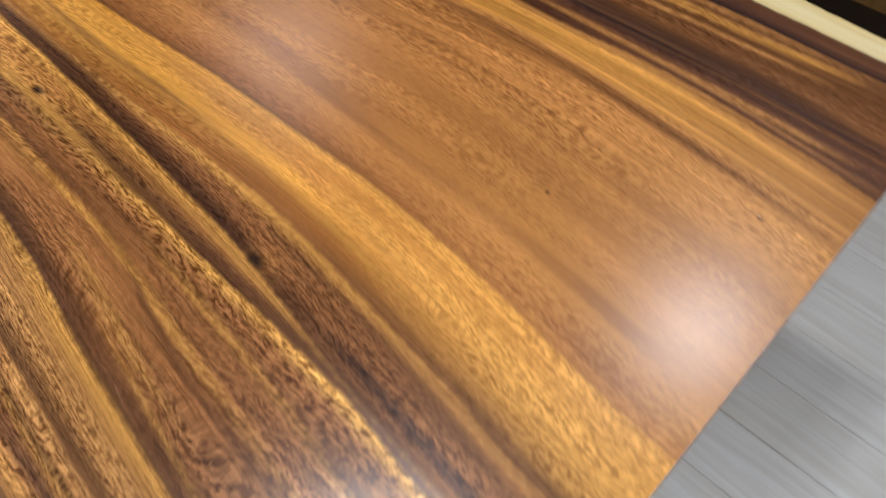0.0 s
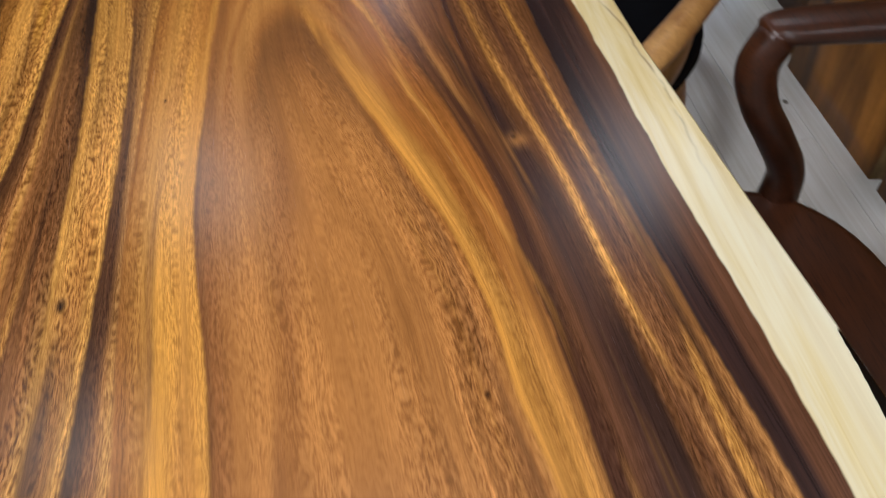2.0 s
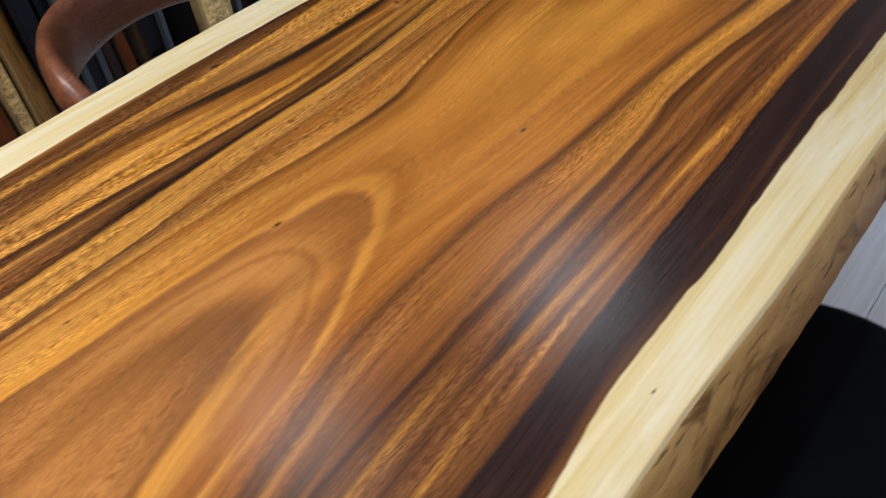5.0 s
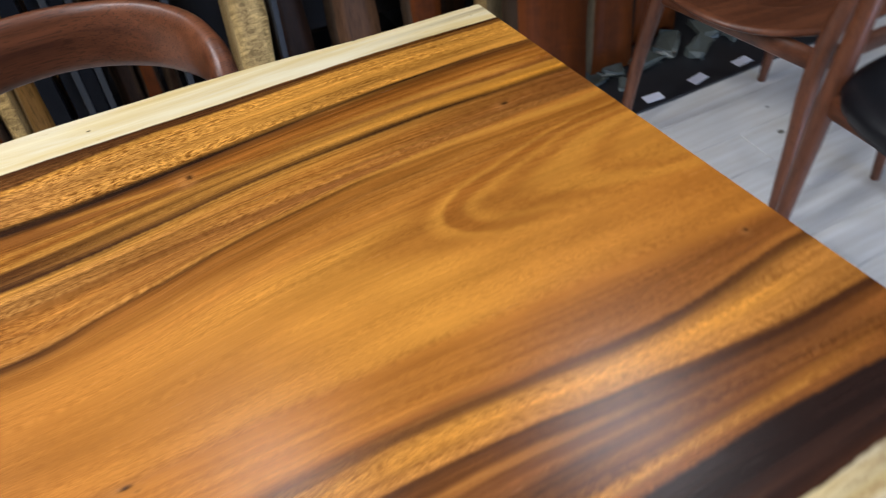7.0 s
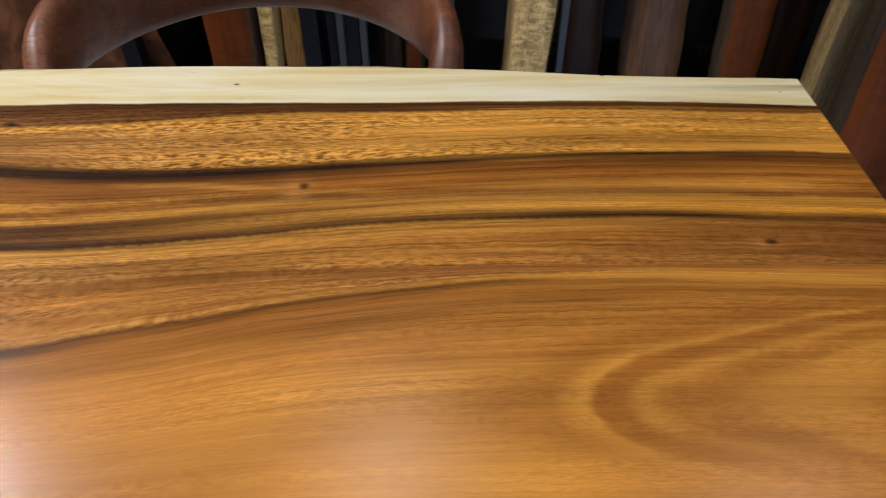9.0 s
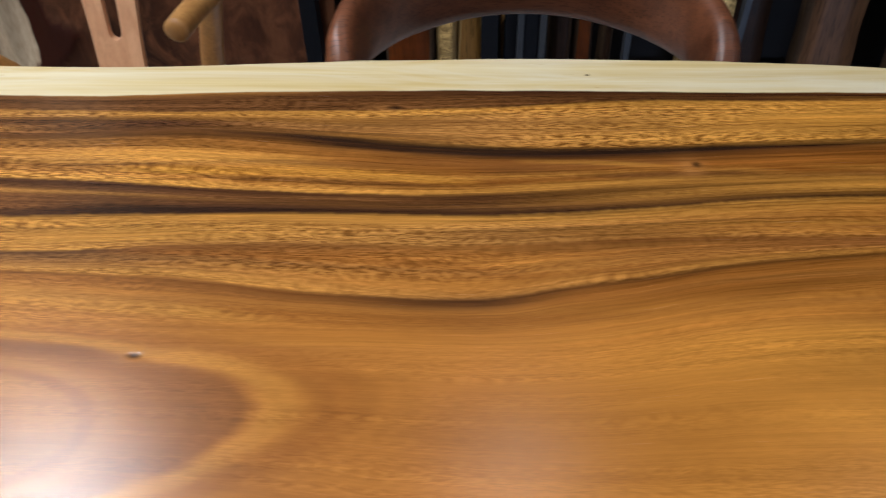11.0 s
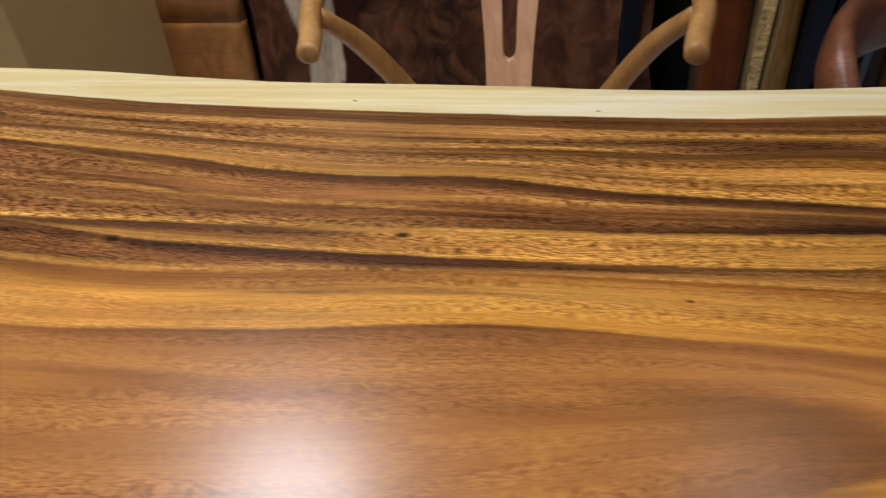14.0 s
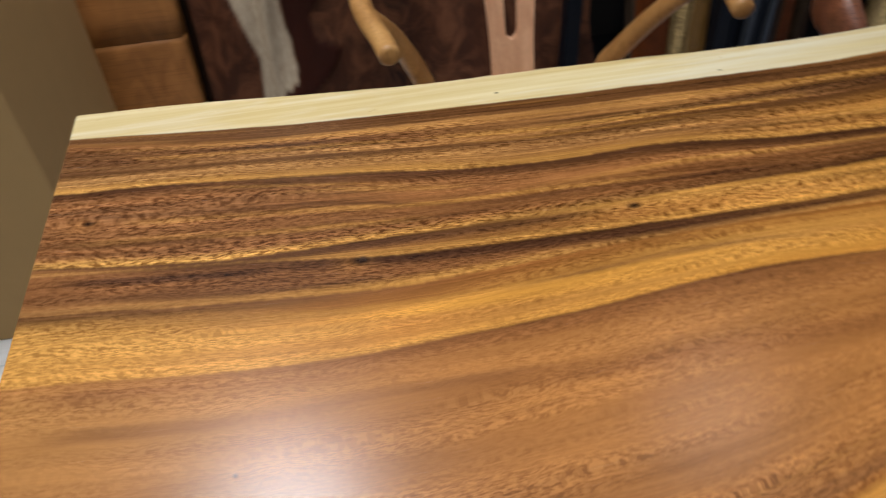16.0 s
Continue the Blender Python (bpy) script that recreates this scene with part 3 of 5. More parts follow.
stripe("y", 0.8, [(-0.04, 0.188, 0.004), (0.055, 0.189, 0.006), (0.13, 0.187, 0.007), (0.22, 0.182, 0.006), (0.3, 0.176, 0.004)], 0.8, 0.4)
stripe("b", 0.6, [(0.06, 0.178, 0.002), (0.18, 0.173, 0.003), (0.28, 0.17, 0.002)], 0.3, 1.2)
stripe("k", 0.9, [(0.05, 0.246, 0.003), (0.17, 0.232, 0.006), (0.27, 0.221, 0.008), (0.35, 0.219, 0.007), (0.45, 0.224, 0.005), (0.56, 0.233, 0.005), (0.7, 0.241, 0.004), (0.9, 0.238, 0.003)], 0.3, 1.4)
stripe("r", 0.7, [(0.2, 0.208, 0.004), (0.3, 0.2, 0.006), (0.4, 0.203, 0.006), (0.47, 0.21, 0.003)], 0.8, 1.2)
stripe("g", 0.75, [(0.32, 0.206, 0.003), (0.4, 0.205, 0.003), (0.47, 0.198, 0.004), (0.55, 0.197, 0.003)], 0.7, 0.6)
stripe("b", 0.8, [(0.28, 0.192, 0.004), (0.36, 0.19, 0.007), (0.45, 0.189, 0.006), (0.55, 0.195, 0.003)], 1.0, 1.2)
stripe("g", 0.8, [(0.3, 0.17, 0.002), (0.38, 0.174, 0.004), (0.48, 0.182, 0.005), (0.6, 0.186, 0.004), (0.7, 0.186, 0.003)], 0.8, 1.2)
stripe("g", 0.7, [(0.55, 0.205, 0.002), (0.65, 0.203, 0.004), (0.78, 0.203, 0.006), (0.91, 0.2, 0.005)], 1.0, 1.0)
stripe("k", 0.7, [(-0.15, 0.128, 0.003), (-0.03, 0.134, 0.007), (0.1, 0.139, 0.006), (0.25, 0.139, 0.007), (0.36, 0.142, 0.006), (0.46, 0.152, 0.005), (0.6, 0.164, 0.005), (0.75, 0.167, 0.005), (0.92, 0.16, 0.004)], 1.6, 0.3)
stripe("b", 0.7, [(-0.1, 0.15, 0.003), (0.03, 0.152, 0.005), (0.16, 0.152, 0.004), (0.28, 0.151, 0.002)], 1.2, 1.2)
stripe("d", 0.75, [(-0.75, 0.2, 0.003), (-0.6, 0.17, 0.002), (-0.5, 0.15, 0.003), (-0.4, 0.148, 0.004), (-0.28, 0.142, 0.005), (-0.15, 0.137, 0.004)], 0.5, 1.2)
stripe("g", 0.7, [(-0.85, 0.196, 0.004), (-0.7, 0.178, 0.004), (-0.55, 0.16, 0.003), (-0.42, 0.155, 0.003), (-0.3, 0.15, 0.003)], 0.8, 0.6)
stripe("d", 0.7, [(-0.9, 0.215, 0.003), (-0.8, 0.2, 0.002), (-0.7, 0.189, 0.002)], 0.4, 1.3)
stripe("g", 0.6, [(-0.9, 0.178, 0.004), (-0.8, 0.166, 0.004), (-0.68, 0.152, 0.004), (-0.55, 0.139, 0.004)], 1.0, 0.5)
stripe("d", 0.6, [(-0.88, 0.17, 0.002), (-0.75, 0.152, 0.002), (-0.6, 0.142, 0.002), (-0.45, 0.136, 0.002)], 0.5, 1.0)
stripe("d", 0.8, [(-0.9, 0.144, 0.003), (-0.75, 0.12, 0.004), (-0.6, 0.115, 0.005), (-0.48, 0.113, 0.005), (-0.38, 0.114, 0.003)], 0.3, 1.3)
stripe("d", 0.85, [(-0.66, 0.101, 0.003), (-0.55, 0.09, 0.006), (-0.42, 0.082, 0.007), (-0.3, 0.08, 0.005), (-0.18, 0.079, 0.003), (-0.05, 0.08, 0.002)], 0.3, 1.4)
stripe("d", 0.8, [(-0.9, 0.127, 0.004), (-0.8, 0.112, 0.005), (-0.7, 0.1, 0.003)], 0.6, 0.9)
stripe("b", 0.7, [(-0.88, 0.1, 0.003), (-0.78, 0.088, 0.004), (-0.68, 0.076, 0.003), (-0.58, 0.073, 0.002)], 0.4, 1.2)
stripe("u", 0.85, [(0.0, 0.09, 0.004), (0.08, 0.092, 0.007), (0.16, 0.088, 0.011), (0.24, 0.08, 0.011), (0.31, 0.073, 0.006), (0.36, 0.073, 0.003)], 0.3, 1.2)
stripe("r", 0.7, [(0.02, 0.097, 0.002), (0.1, 0.097, 0.003), (0.19, 0.098, 0.003), (0.25, 0.092, 0.002)], 0.4, 1.0)
stripe("b", 0.75, [(0.3, 0.102, 0.002), (0.42, 0.108, 0.002), (0.55, 0.118, 0.003), (0.65, 0.117, 0.002)], 0.6, 0.8)
stripe("r", 0.7, [(0.55, 0.131, 0.004), (0.7, 0.128, 0.008), (0.82, 0.127, 0.01), (0.92, 0.124, 0.01)], 1.0, 0.8)
stripe("g", 0.85, [(0.6, 0.1, 0.003), (0.71, 0.11, 0.004), (0.78, 0.108, 0.004), (0.85, 0.103, 0.004), (0.92, 0.095, 0.003)], 0.6, 0.8)
stripe("u", 0.8, [(0.3, 0.04, 0.004), (0.38, 0.055, 0.01), (0.46, 0.068, 0.013), (0.54, 0.08, 0.012), (0.64, 0.09, 0.007), (0.75, 0.093, 0.003)], 0.3, 1.6)
stripe("d", 0.85, [(0.14, 0.055, 0.001), (0.22, 0.047, 0.0018), (0.3, 0.047, 0.0022), (0.38, 0.064, 0.0026), (0.46, 0.081, 0.0026), (0.55, 0.095, 0.0022), (0.64, 0.105, 0.0015)], 0.3, 1.2)
stripe("u", 0.6, [(0.1, 0.04, 0.004), (0.2, 0.028, 0.006), (0.3, 0.026, 0.006), (0.4, 0.036, 0.003)], 0.6, 1.2)
stripe("y", 0.85, [(-0.74, 0.046, 0.007), (-0.6, 0.035, 0.009), (-0.48, 0.033, 0.01), (-0.35, 0.034, 0.011), (-0.22, 0.03, 0.01), (-0.1, 0.022, 0.008), (0.0, 0.016, 0.004)], 0.6, 1.0)
stripe("g", 0.7, [(-0.9, 0.06, 0.012), (-0.8, 0.04, 0.012), (-0.7, 0.025, 0.008), (-0.6, 0.016, 0.006)], 1.0, 0.6)
stripe("u", 0.7, [(-0.72, 0.055, 0.004), (-0.6, 0.05, 0.008), (-0.48, 0.053, 0.009), (-0.36, 0.06, 0.006)], 0.8, 1.0)
stripe("b", 0.8, [(-0.52, 0.036, 0.001), (-0.42, 0.043, 0.002), (-0.34, 0.047, 0.003), (-0.27, 0.046, 0.003), (-0.2, 0.037, 0.002)], 0.25, 2.0)
stripe("g", 0.7, [(-0.3, 0.056, 0.005), (-0.18, 0.052, 0.007), (-0.05, 0.046, 0.008), (0.06, 0.036, 0.007), (0.16, 0.026, 0.004)], 0.8, 1.0)
stripe("d", 0.5, [(-0.62, -0.008, 0.002), (-0.45, 0.002, 0.002), (-0.3, 0.014, 0.002), (-0.2, 0.012, 0.0015), (-0.08, 0.006, 0.001)], 0.3, 2.2)
stripe("r", 0.7, [(-0.62, -0.018, 0.004), (-0.5, -0.012, 0.007), (-0.36, -0.006, 0.012), (-0.24, -0.006, 0.012), (-0.12, -0.01, 0.008), (-0.02, -0.012, 0.004)], 0.5, 1.2)
stripe("r", 0.7, [(-0.9, -0.0, 0.008), (-0.82, -0.01, 0.009), (-0.72, -0.02, 0.006), (-0.6, -0.024, 0.003)], 0.4, 1.4)
stripe("b", 0.65, [(-0.88, -0.037, 0.004), (-0.8, -0.041, 0.006), (-0.7, -0.044, 0.006), (-0.6, -0.046, 0.005), (-0.48, -0.047, 0.003)], 0.9, 1.6)
stripe("r", 0.6, [(-0.6, -0.052, 0.006), (-0.45, -0.056, 0.009), (-0.3, -0.058, 0.01), (-0.18, -0.058, 0.006)], 1.2, 1.2)

# The heart of the figure: nested arches of a trunk that rises through the board and dips again at both ends.
spine_y = np.interp(X, [-0.92, -0.6, -0.35, -0.07, 0.0, 0.15, 0.35, 0.67, 0.93], [-0.1, -0.12, -0.1, -0.08, -0.07, -0.052, -0.025, 0.006, 0.0])
depth = np.interp(X, [-0.92, -0.6, -0.3, -0.06, 0.0, 0.075, 0.114, 0.152, 0.25, 0.4, 0.55, 0.64, 0.671, 0.704, 0.772, 0.93], [0.0, 0.03, 0.06, 0.084, 0.094, 0.11, 0.115, 0.121, 0.133, 0.14, 0.134, 0.126, 0.12, 0.114, 0.106, 0.09])
ring = np.hypot(Y - spine_y, depth) + ripple(X, Y, 7, 16, 51) * 0.004 + ripple(X, Y, 60, 160, 54, 2) * 0.0007
heart = np.clip((0.124 - np.abs(Y - spine_y)) / 0.03, 0, 1) * np.clip((X + 0.45) / 0.2, 0, 1)
left = np.clip((0.3 - X) / 0.1, 0, 1)


def arch(letter, strength, centre, half, inner, outer, side, where=1.0):
    """One arch of the figure: soft towards the inside or the outside; side 1 is the first heart, 0 the second."""
    d = (ring - centre) / half
    soft = np.where(d < 0, inner, outer)
    e = np.clip((1 + 0.5 * soft - np.abs(d)) / (0.12 + soft), 0, 1)
    a = strength * e * e * (3 - 2 * e) * heart * (left if side else 1 - left) * where
    tone[...] += (np.array(TONES[letter]) - tone) * a[..., None]


tip = np.clip((X + 0.22) / 0.14, 0, 1)
arch("b", 0.8, 0.084, 0.0085, 1.6, 0.9, 1, tip)
arch("r", 0.6, 0.07, 0.01, 1.5, 1.5, 1, tip)
arch("t", 0.7, 0.1, 0.0045, 1.0, 1.0, 1, tip)
arch("r", 0.45, 0.1055, 0.0015, 1.0, 1.0, 1, tip)
arch("t", 0.5, 0.109, 0.0015, 1.0, 1.0, 1, tip)
arch("r", 0.75, 0.1165, 0.004, 2.2, 0.25, 1, tip)
arch("g", 0.6, 0.1235, 0.0022, 0.5, 1.8, 1, tip)
arch("u", 0.5, 0.1275, 0.003, 1.0, 1.5, 1, tip)
fade = np.clip((Y + 0.055) / 0.05, 0, 1)
arch("g", 0.8, 0.1195, 0.0012, 0.7, 0.9, 0, fade)
arch("u", 0.85, 0.1162, 0.003, 2.0, 0.4, 0, fade)
arch("g", 0.45, 0.1125, 0.0015, 1.2, 1.2, 0, fade)
arch("u", 0.5, 0.109, 0.0025, 1.5, 1.0, 0, fade)
arch("g", 0.75, 0.1035, 0.003, 1.2, 1.2, 0)
arch("u", 0.25, 0.0985, 0.0015, 1.2, 1.2, 0)
arch("g", 0.55, 0.0935, 0.0045, 1.5, 1.5, 0)
arch("u", 0.6, 0.126, 0.004, 1.0, 2.0, 0, fade)
tone *= (1 + 0.06 * left * np.sin(ring * 1900 + ripple(X, Y, 9, 20, 55) * 8) * heart * np.clip(ripple(X, Y, 6, 12, 56) * 2 + 0.5, 0, 1))[..., None]

# Streaks of the dark half.
stripe("g", 0.8, [(-0.56, -0.246, 0.005), (-0.46, -0.23, 0.007), (-0.37, -0.213, 0.009), (-0.29, -0.19, 0.01), (-0.21, -0.165, 0.01), (-0.13, -0.134, 0.009), (-0.05, -0.106, 0.006), (0.02, -0.085, 0.003)], 0.7, 1.2)
stripe("b", 0.7, [(-0.9, -0.205, 0.003), (-0.8, -0.212, 0.006), (-0.68, -0.218, 0.007), (-0.57, -0.212, 0.007), (-0.47, -0.2, 0.006), (-0.35, -0.185, 0.005), (-0.22, -0.148, 0.004), (-0.1, -0.108, 0.003)], 1.8, 0.4)
stripe("g", 0.75, [(-0.88, -0.245, 0.006), (-0.76, -0.252, 0.006), (-0.64, -0.25, 0.006), (-0.54, -0.246, 0.005)], 1.2, 0.8)
stripe("u", 0.8, [(-0.44, -0.24, 0.004), (-0.34, -0.222, 0.008), (-0.24, -0.202, 0.01), (-0.13, -0.168, 0.01), (-0.03, -0.135, 0.006)], 1.2, 0.5)
stripe("g", 0.75, [(-0.5, -0.263, 0.0015), (-0.42, -0.256, 0.003), (-0.34, -0.236, 0.003), (-0.26, -0.215, 0.003), (-0.17, -0.19, 0.0025), (-0.08, -0.165, 0.0015)], 0.6, 0.4)
stripe("g", 0.7, [(-0.06, -0.172, 0.002), (0.0, -0.15, 0.004), (0.06, -0.122, 0.004), (0.11, -0.092, 0.003)], 0.8, 0.8)
stripe("d", 0.85, [(-0.44, -0.268, 0.004), (-0.32, -0.255, 0.006), (-0.22, -0.24, 0.007), (-0.12, -0.212, 0.005), (-0.02, -0.184, 0.003)], 0.3, 1.4)
stripe("k", 0.85, [(-0.36, -0.29, 0.007), (-0.28, -0.277, 0.01), (-0.2, -0.26, 0.01), (-0.12, -0.238, 0.007), (-0.02, -0.215, 0.004)], 0.7, 0.7)
stripe("t", 0.6, [(-0.24, -0.251, 0.002), (-0.14, -0.224, 0.004), (-0.03, -0.2, 0.004), (0.08, -0.186, 0.004)], 1.0, 1.0)
stripe("v", 0.8, [(-0.62, -0.29, 0.008), (-0.5, -0.285, 0.01), (-0.4, -0.28, 0.009), (-0.32, -0.272, 0.004)], 1.0, 1.0)
stripe("t", 0.7, [(-0.9, -0.288, 0.004), (-0.78, -0.286, 0.004), (-0.66, -0.28, 0.003), (-0.55, -0.274, 0.002)], 0.8, 0.8)
stripe("k", 0.8, [(-0.88, -0.325, 0.007), (-0.76, -0.322, 0.009), (-0.62, -0.312, 0.01), (-0.5, -0.304, 0.009), (-0.4, -0.298, 0.006)], 0.8, 0.8)
stripe("g", 0.85, [(-0.52, -0.331, 0.003), (-0.44, -0.319, 0.004), (-0.37, -0.311, 0.004), (-0.3, -0.304, 0.004), (-0.22, -0.292, 0.004), (-0.14, -0.277, 0.004), (-0.04, -0.267, 0.004), (0.05, -0.259, 0.003)], 0.5, 0.5)
stripe("d", 0.8, [(-0.45, -0.332, 0.005), (-0.34, -0.322, 0.006), (-0.22, -0.308, 0.006), (-0.1, -0.294, 0.006), (0.02, -0.28, 0.005)], 0.5, 0.8)
stripe("g", 0.8, [(-0.86, -0.384, 0.004), (-0.77, -0.373, 0.005), (-0.67, -0.364, 0.005), (-0.55, -0.351, 0.005), (-0.45, -0.35, 0.003)], 0.7, 0.5)
stripe("t", 0.8, [(-0.84, -0.362, 0.003), (-0.72, -0.352, 0.003), (-0.6, -0.34, 0.003), (-0.5, -0.334, 0.003)], 0.7, 0.7)
stripe("g", 0.75, [(-0.46, -0.356, 0.003), (-0.36, -0.344, 0.004), (-0.29, -0.337, 0.004), (-0.2, -0.322, 0.003), (-0.07, -0.311, 0.003), (0.05, -0.3, 0.003)], 0.6, 0.5)
stripe("k", 0.9, [(-0.8, -0.407, 0.007), (-0.65, -0.394, 0.008), (-0.5, -0.382, 0.009), (-0.38, -0.37, 0.011), (-0.25, -0.36, 0.012), (-0.13, -0.352, 0.012), (0, -0.346, 0.01)], 0.7, 1.0)
stripe("b", 0.6, [(-0.42, -0.391, 0.003), (-0.3, -0.384, 0.003), (-0.15, -0.378, 0.003)], 1.0, 1.0)
stripe("r", 0.6, [(-0.02, -0.182, 0.004), (0.12, -0.176, 0.006), (0.25, -0.178, 0.006), (0.36, -0.184, 0.004)], 0.8, 1.4)
stripe("b", 0.75, [(0.06, -0.166, 0.003), (0.18, -0.163, 0.005), (0.3, -0.171, 0.006), (0.42, -0.173, 0.007), (0.55, -0.176, 0.007), (0.67, -0.187, 0.005), (0.78, -0.191, 0.003)], 1.4, 0.8)
stripe("g", 0.75, [(0.36, -0.196, 0.005), (0.48, -0.196, 0.008), (0.6, -0.2, 0.009), (0.72, -0.21, 0.009), (0.84, -0.212, 0.008), (0.93, -0.21, 0.006)], 1.0, 1.0)
stripe("d", 0.85, [(0.0, -0.24, 0.003), (0.12, -0.235, 0.004), (0.25, -0.233, 0.005), (0.38, -0.229, 0.005), (0.48, -0.219, 0.004), (0.6, -0.223, 0.004), (0.72, -0.236, 0.005), (0.86, -0.245, 0.005), (0.93, -0.245, 0.003)], 0.3, 1.2)
stripe("t", 0.7, [(0.05, -0.257, 0.004), (0.18, -0.251, 0.005), (0.32, -0.246, 0.005), (0.46, -0.238, 0.005), (0.6, -0.24, 0.005), (0.72, -0.249, 0.003)], 0.7, 0.9)
stripe("k", 0.9, [(0.0, -0.278, 0.004), (0.1, -0.275, 0.008), (0.22, -0.271, 0.009), (0.34, -0.268, 0.008), (0.46, -0.27, 0.009), (0.56, -0.269, 0.008), (0.66, -0.266, 0.006), (0.76, -0.267, 0.003)], 0.7, 0.6)
stripe("v", 0.75, [(0.46, -0.248, 0.004), (0.58, -0.252, 0.008), (0.7, -0.257, 0.011), (0.82, -0.263, 0.013), (0.93, -0.265, 0.011)], 0.8, 0.8)
stripe("g", 0.85, [(0.04, -0.29, 0.003), (0.15, -0.288, 0.004), (0.28, -0.288, 0.004), (0.4, -0.288, 0.004), (0.52, -0.295, 0.006), (0.66, -0.291, 0.006), (0.78, -0.29, 0.006), (0.92, -0.288, 0.006)], 0.6, 0.8)
stripe("d", 0.7, [(0.06, -0.297, 0.002), (0.18, -0.296, 0.002), (0.3, -0.296, 0.002), (0.42, -0.297, 0.002)], 0.4, 0.8)
stripe("t", 0.8, [(0.04, -0.311, 0.003), (0.14, -0.304, 0.003), (0.25, -0.305, 0.003), (0.36, -0.303, 0.003), (0.46, -0.301, 0.002)], 0.5, 0.5)
stripe("k", 0.9, [(0.08, -0.335, 0.008), (0.2, -0.334, 0.012), (0.34, -0.334, 0.014), (0.5, -0.331, 0.016), (0.66, -0.328, 0.016), (0.8, -0.327, 0.014), (0.92, -0.33, 0.01)], 0.8, 1.0)
stripe("r", 0.6, [(0.5, -0.303, 0.002), (0.62, -0.299, 0.003), (0.74, -0.297, 0.003)], 0.6, 0.6)

# Small random bands and fine stripes that keep to the grain, sparse in the calm middle.
calm = np.clip(1.35 - np.abs(Y + 0.06) / 0.14, 0, 1)
rng = np.random.RandomState(19)
cuts = [-0.45]
while cuts[-1] < 0.42:
    cuts.append(cuts[-1] + rng.choice((0.005, 0.008, 0.012, 0.018)))
cuts = np.array(cuts)
force = rng.choice((0.2, 0.5, 0.8, 1.0), len(cuts))
bent = flow + ripple(X, Y, 2.2, 14, 19) * 0.008 + ripple(X, Y, 30, 200, 20, 2) * 0.001
k = np.clip(np.searchsorted(cuts, bent) - 1, 0, len(cuts) - 2)
phase = (bent - cuts[k]) / (cuts[k + 1] - cuts[k])
live = 0.6 * force[k] * np.clip(ripple(X, bent, 1.6, 60, 21) * 1.5 + 0.5, 0, 1) * (1 - 0.8 * calm)
shade = 1 + live * (0.5 - 1.1 * phase**1.5) * np.clip(phase / 0.1, 0, 1) * np.clip((1 - phase) / 0.05, 0, 1)
tone *= shade[..., None] ** np.array([1.0, 1.06, 1.12])
rng = np.random.RandomState(77)
for k in range(420):
    middle, width = rng.uniform(-0.4, 0.32), rng.choice((0.0007, 0.0011, 0.0018, 0.0028))
    x0, half = rng.uniform(-1, 1), rng.uniform(0.06, 0.35)
    drift = 0.004 * np.sin(X * rng.uniform(3, 9) + rng.uniform(0, 6))
    band = np.abs(flow - middle - drift) < 2.5 * width
    shade = np.exp(-(((flow[band] - middle - drift[band]) / width) ** 2)) * np.clip(1.6 * (1 - np.abs(X[band] - x0) / half), 0, 1)
    target = np.array(TONES["dbbgtg"[rng.randint(6)] if middle > -0.17 else ("dbbrtk" if middle > -0.3 else "kdkvdb")[rng.randint(6)]])
    shade = shade * rng.uniform(0.25, 0.65) * (1 - 0.85 * calm[band])
    tone[band] += (target - tone[band]) * shade[:, None]
# Growth lines are a millimetre or two wide, and no band keeps one tone along its way.
for _ in range(2):
    tone[:, 1:-1] = 0.25 * tone[:, :-2] + 0.5 * tone[:, 1:-1] + 0.25 * tone[:, 2:]
tone *= (1 + 0.5 * ripple(X, flow, 2.5, 70, 62) * (1 - 0.6 * calm) + 0.22 * ripple(X, flow, 7, 24, 63))[..., None] ** np.array([0.9, 1.0, 1.1])
# Yellower towards one end, more orange towards the other,
# and the darkest wood turns purple.
dark = np.clip(1 - tone[..., 0] / 0.1, 0, 1) * np.clip(-Y * 8, 0, 1)
tone *= np.stack([1 + 0.05 * dark, 0.905 - 0.06 * X + 0.035 * np.clip(Y * 8, -0.5, 1) + 0.12 * dark, 0.66 - 0.2 * X + 0.05 * np.clip(Y * 8, -0.5, 1) + 0.45 * dark], -1)

# Small knots: x, y, length, width, depth, ring
KNOTS = [(-0.367, 0.114, 0.0085, 0.005, 1.2, 0), (-0.627, 0.098, 0.0095, 0.006, 1.2, 0), (-0.134, 0.049, 0.0035, 0.002, 0.5, 0), (-0.879, 0.203, 0.008, 0.0045, 0.8, 0), (0.068, -0.008, 0.006, 0.003, 0.8, 0), (0.215, 0.284, 0.009, 0.004, 0.8, 0), (0.474, 0.203, 0.007, 0.007, 1.0, 1), (0.819, 0.139, 0.006, 0.0035, 0.5, 0), (0.903, -0.147, 0.003, 0.003, 0.4, 0), (0.338, -0.115, 0.006, 0.0025, 1.5, 0), (0.346, -0.122, 0.002, 0.001, 0.6, 0), (-0.24, -0.272, 0.0055, 0.0045, 1.0, 1), (-0.864, -0.185, 0.004, 0.002, 0.5, 0), (-0.496, -0.195, 0.0035, 0.0025, 0.4, 0), (-0.735, -0.094, 0.0025, 0.002, 0.5, 0), (0.378, -0.375, 0.004, 0.002, 0.8, 0), (-0.06, -0.402, 0.004, 0.0015, 0.5, 0), (-0.13, -0.398, 0.002, 0.0015, 0.5, 0)]
dent = np.zeros_like(X)
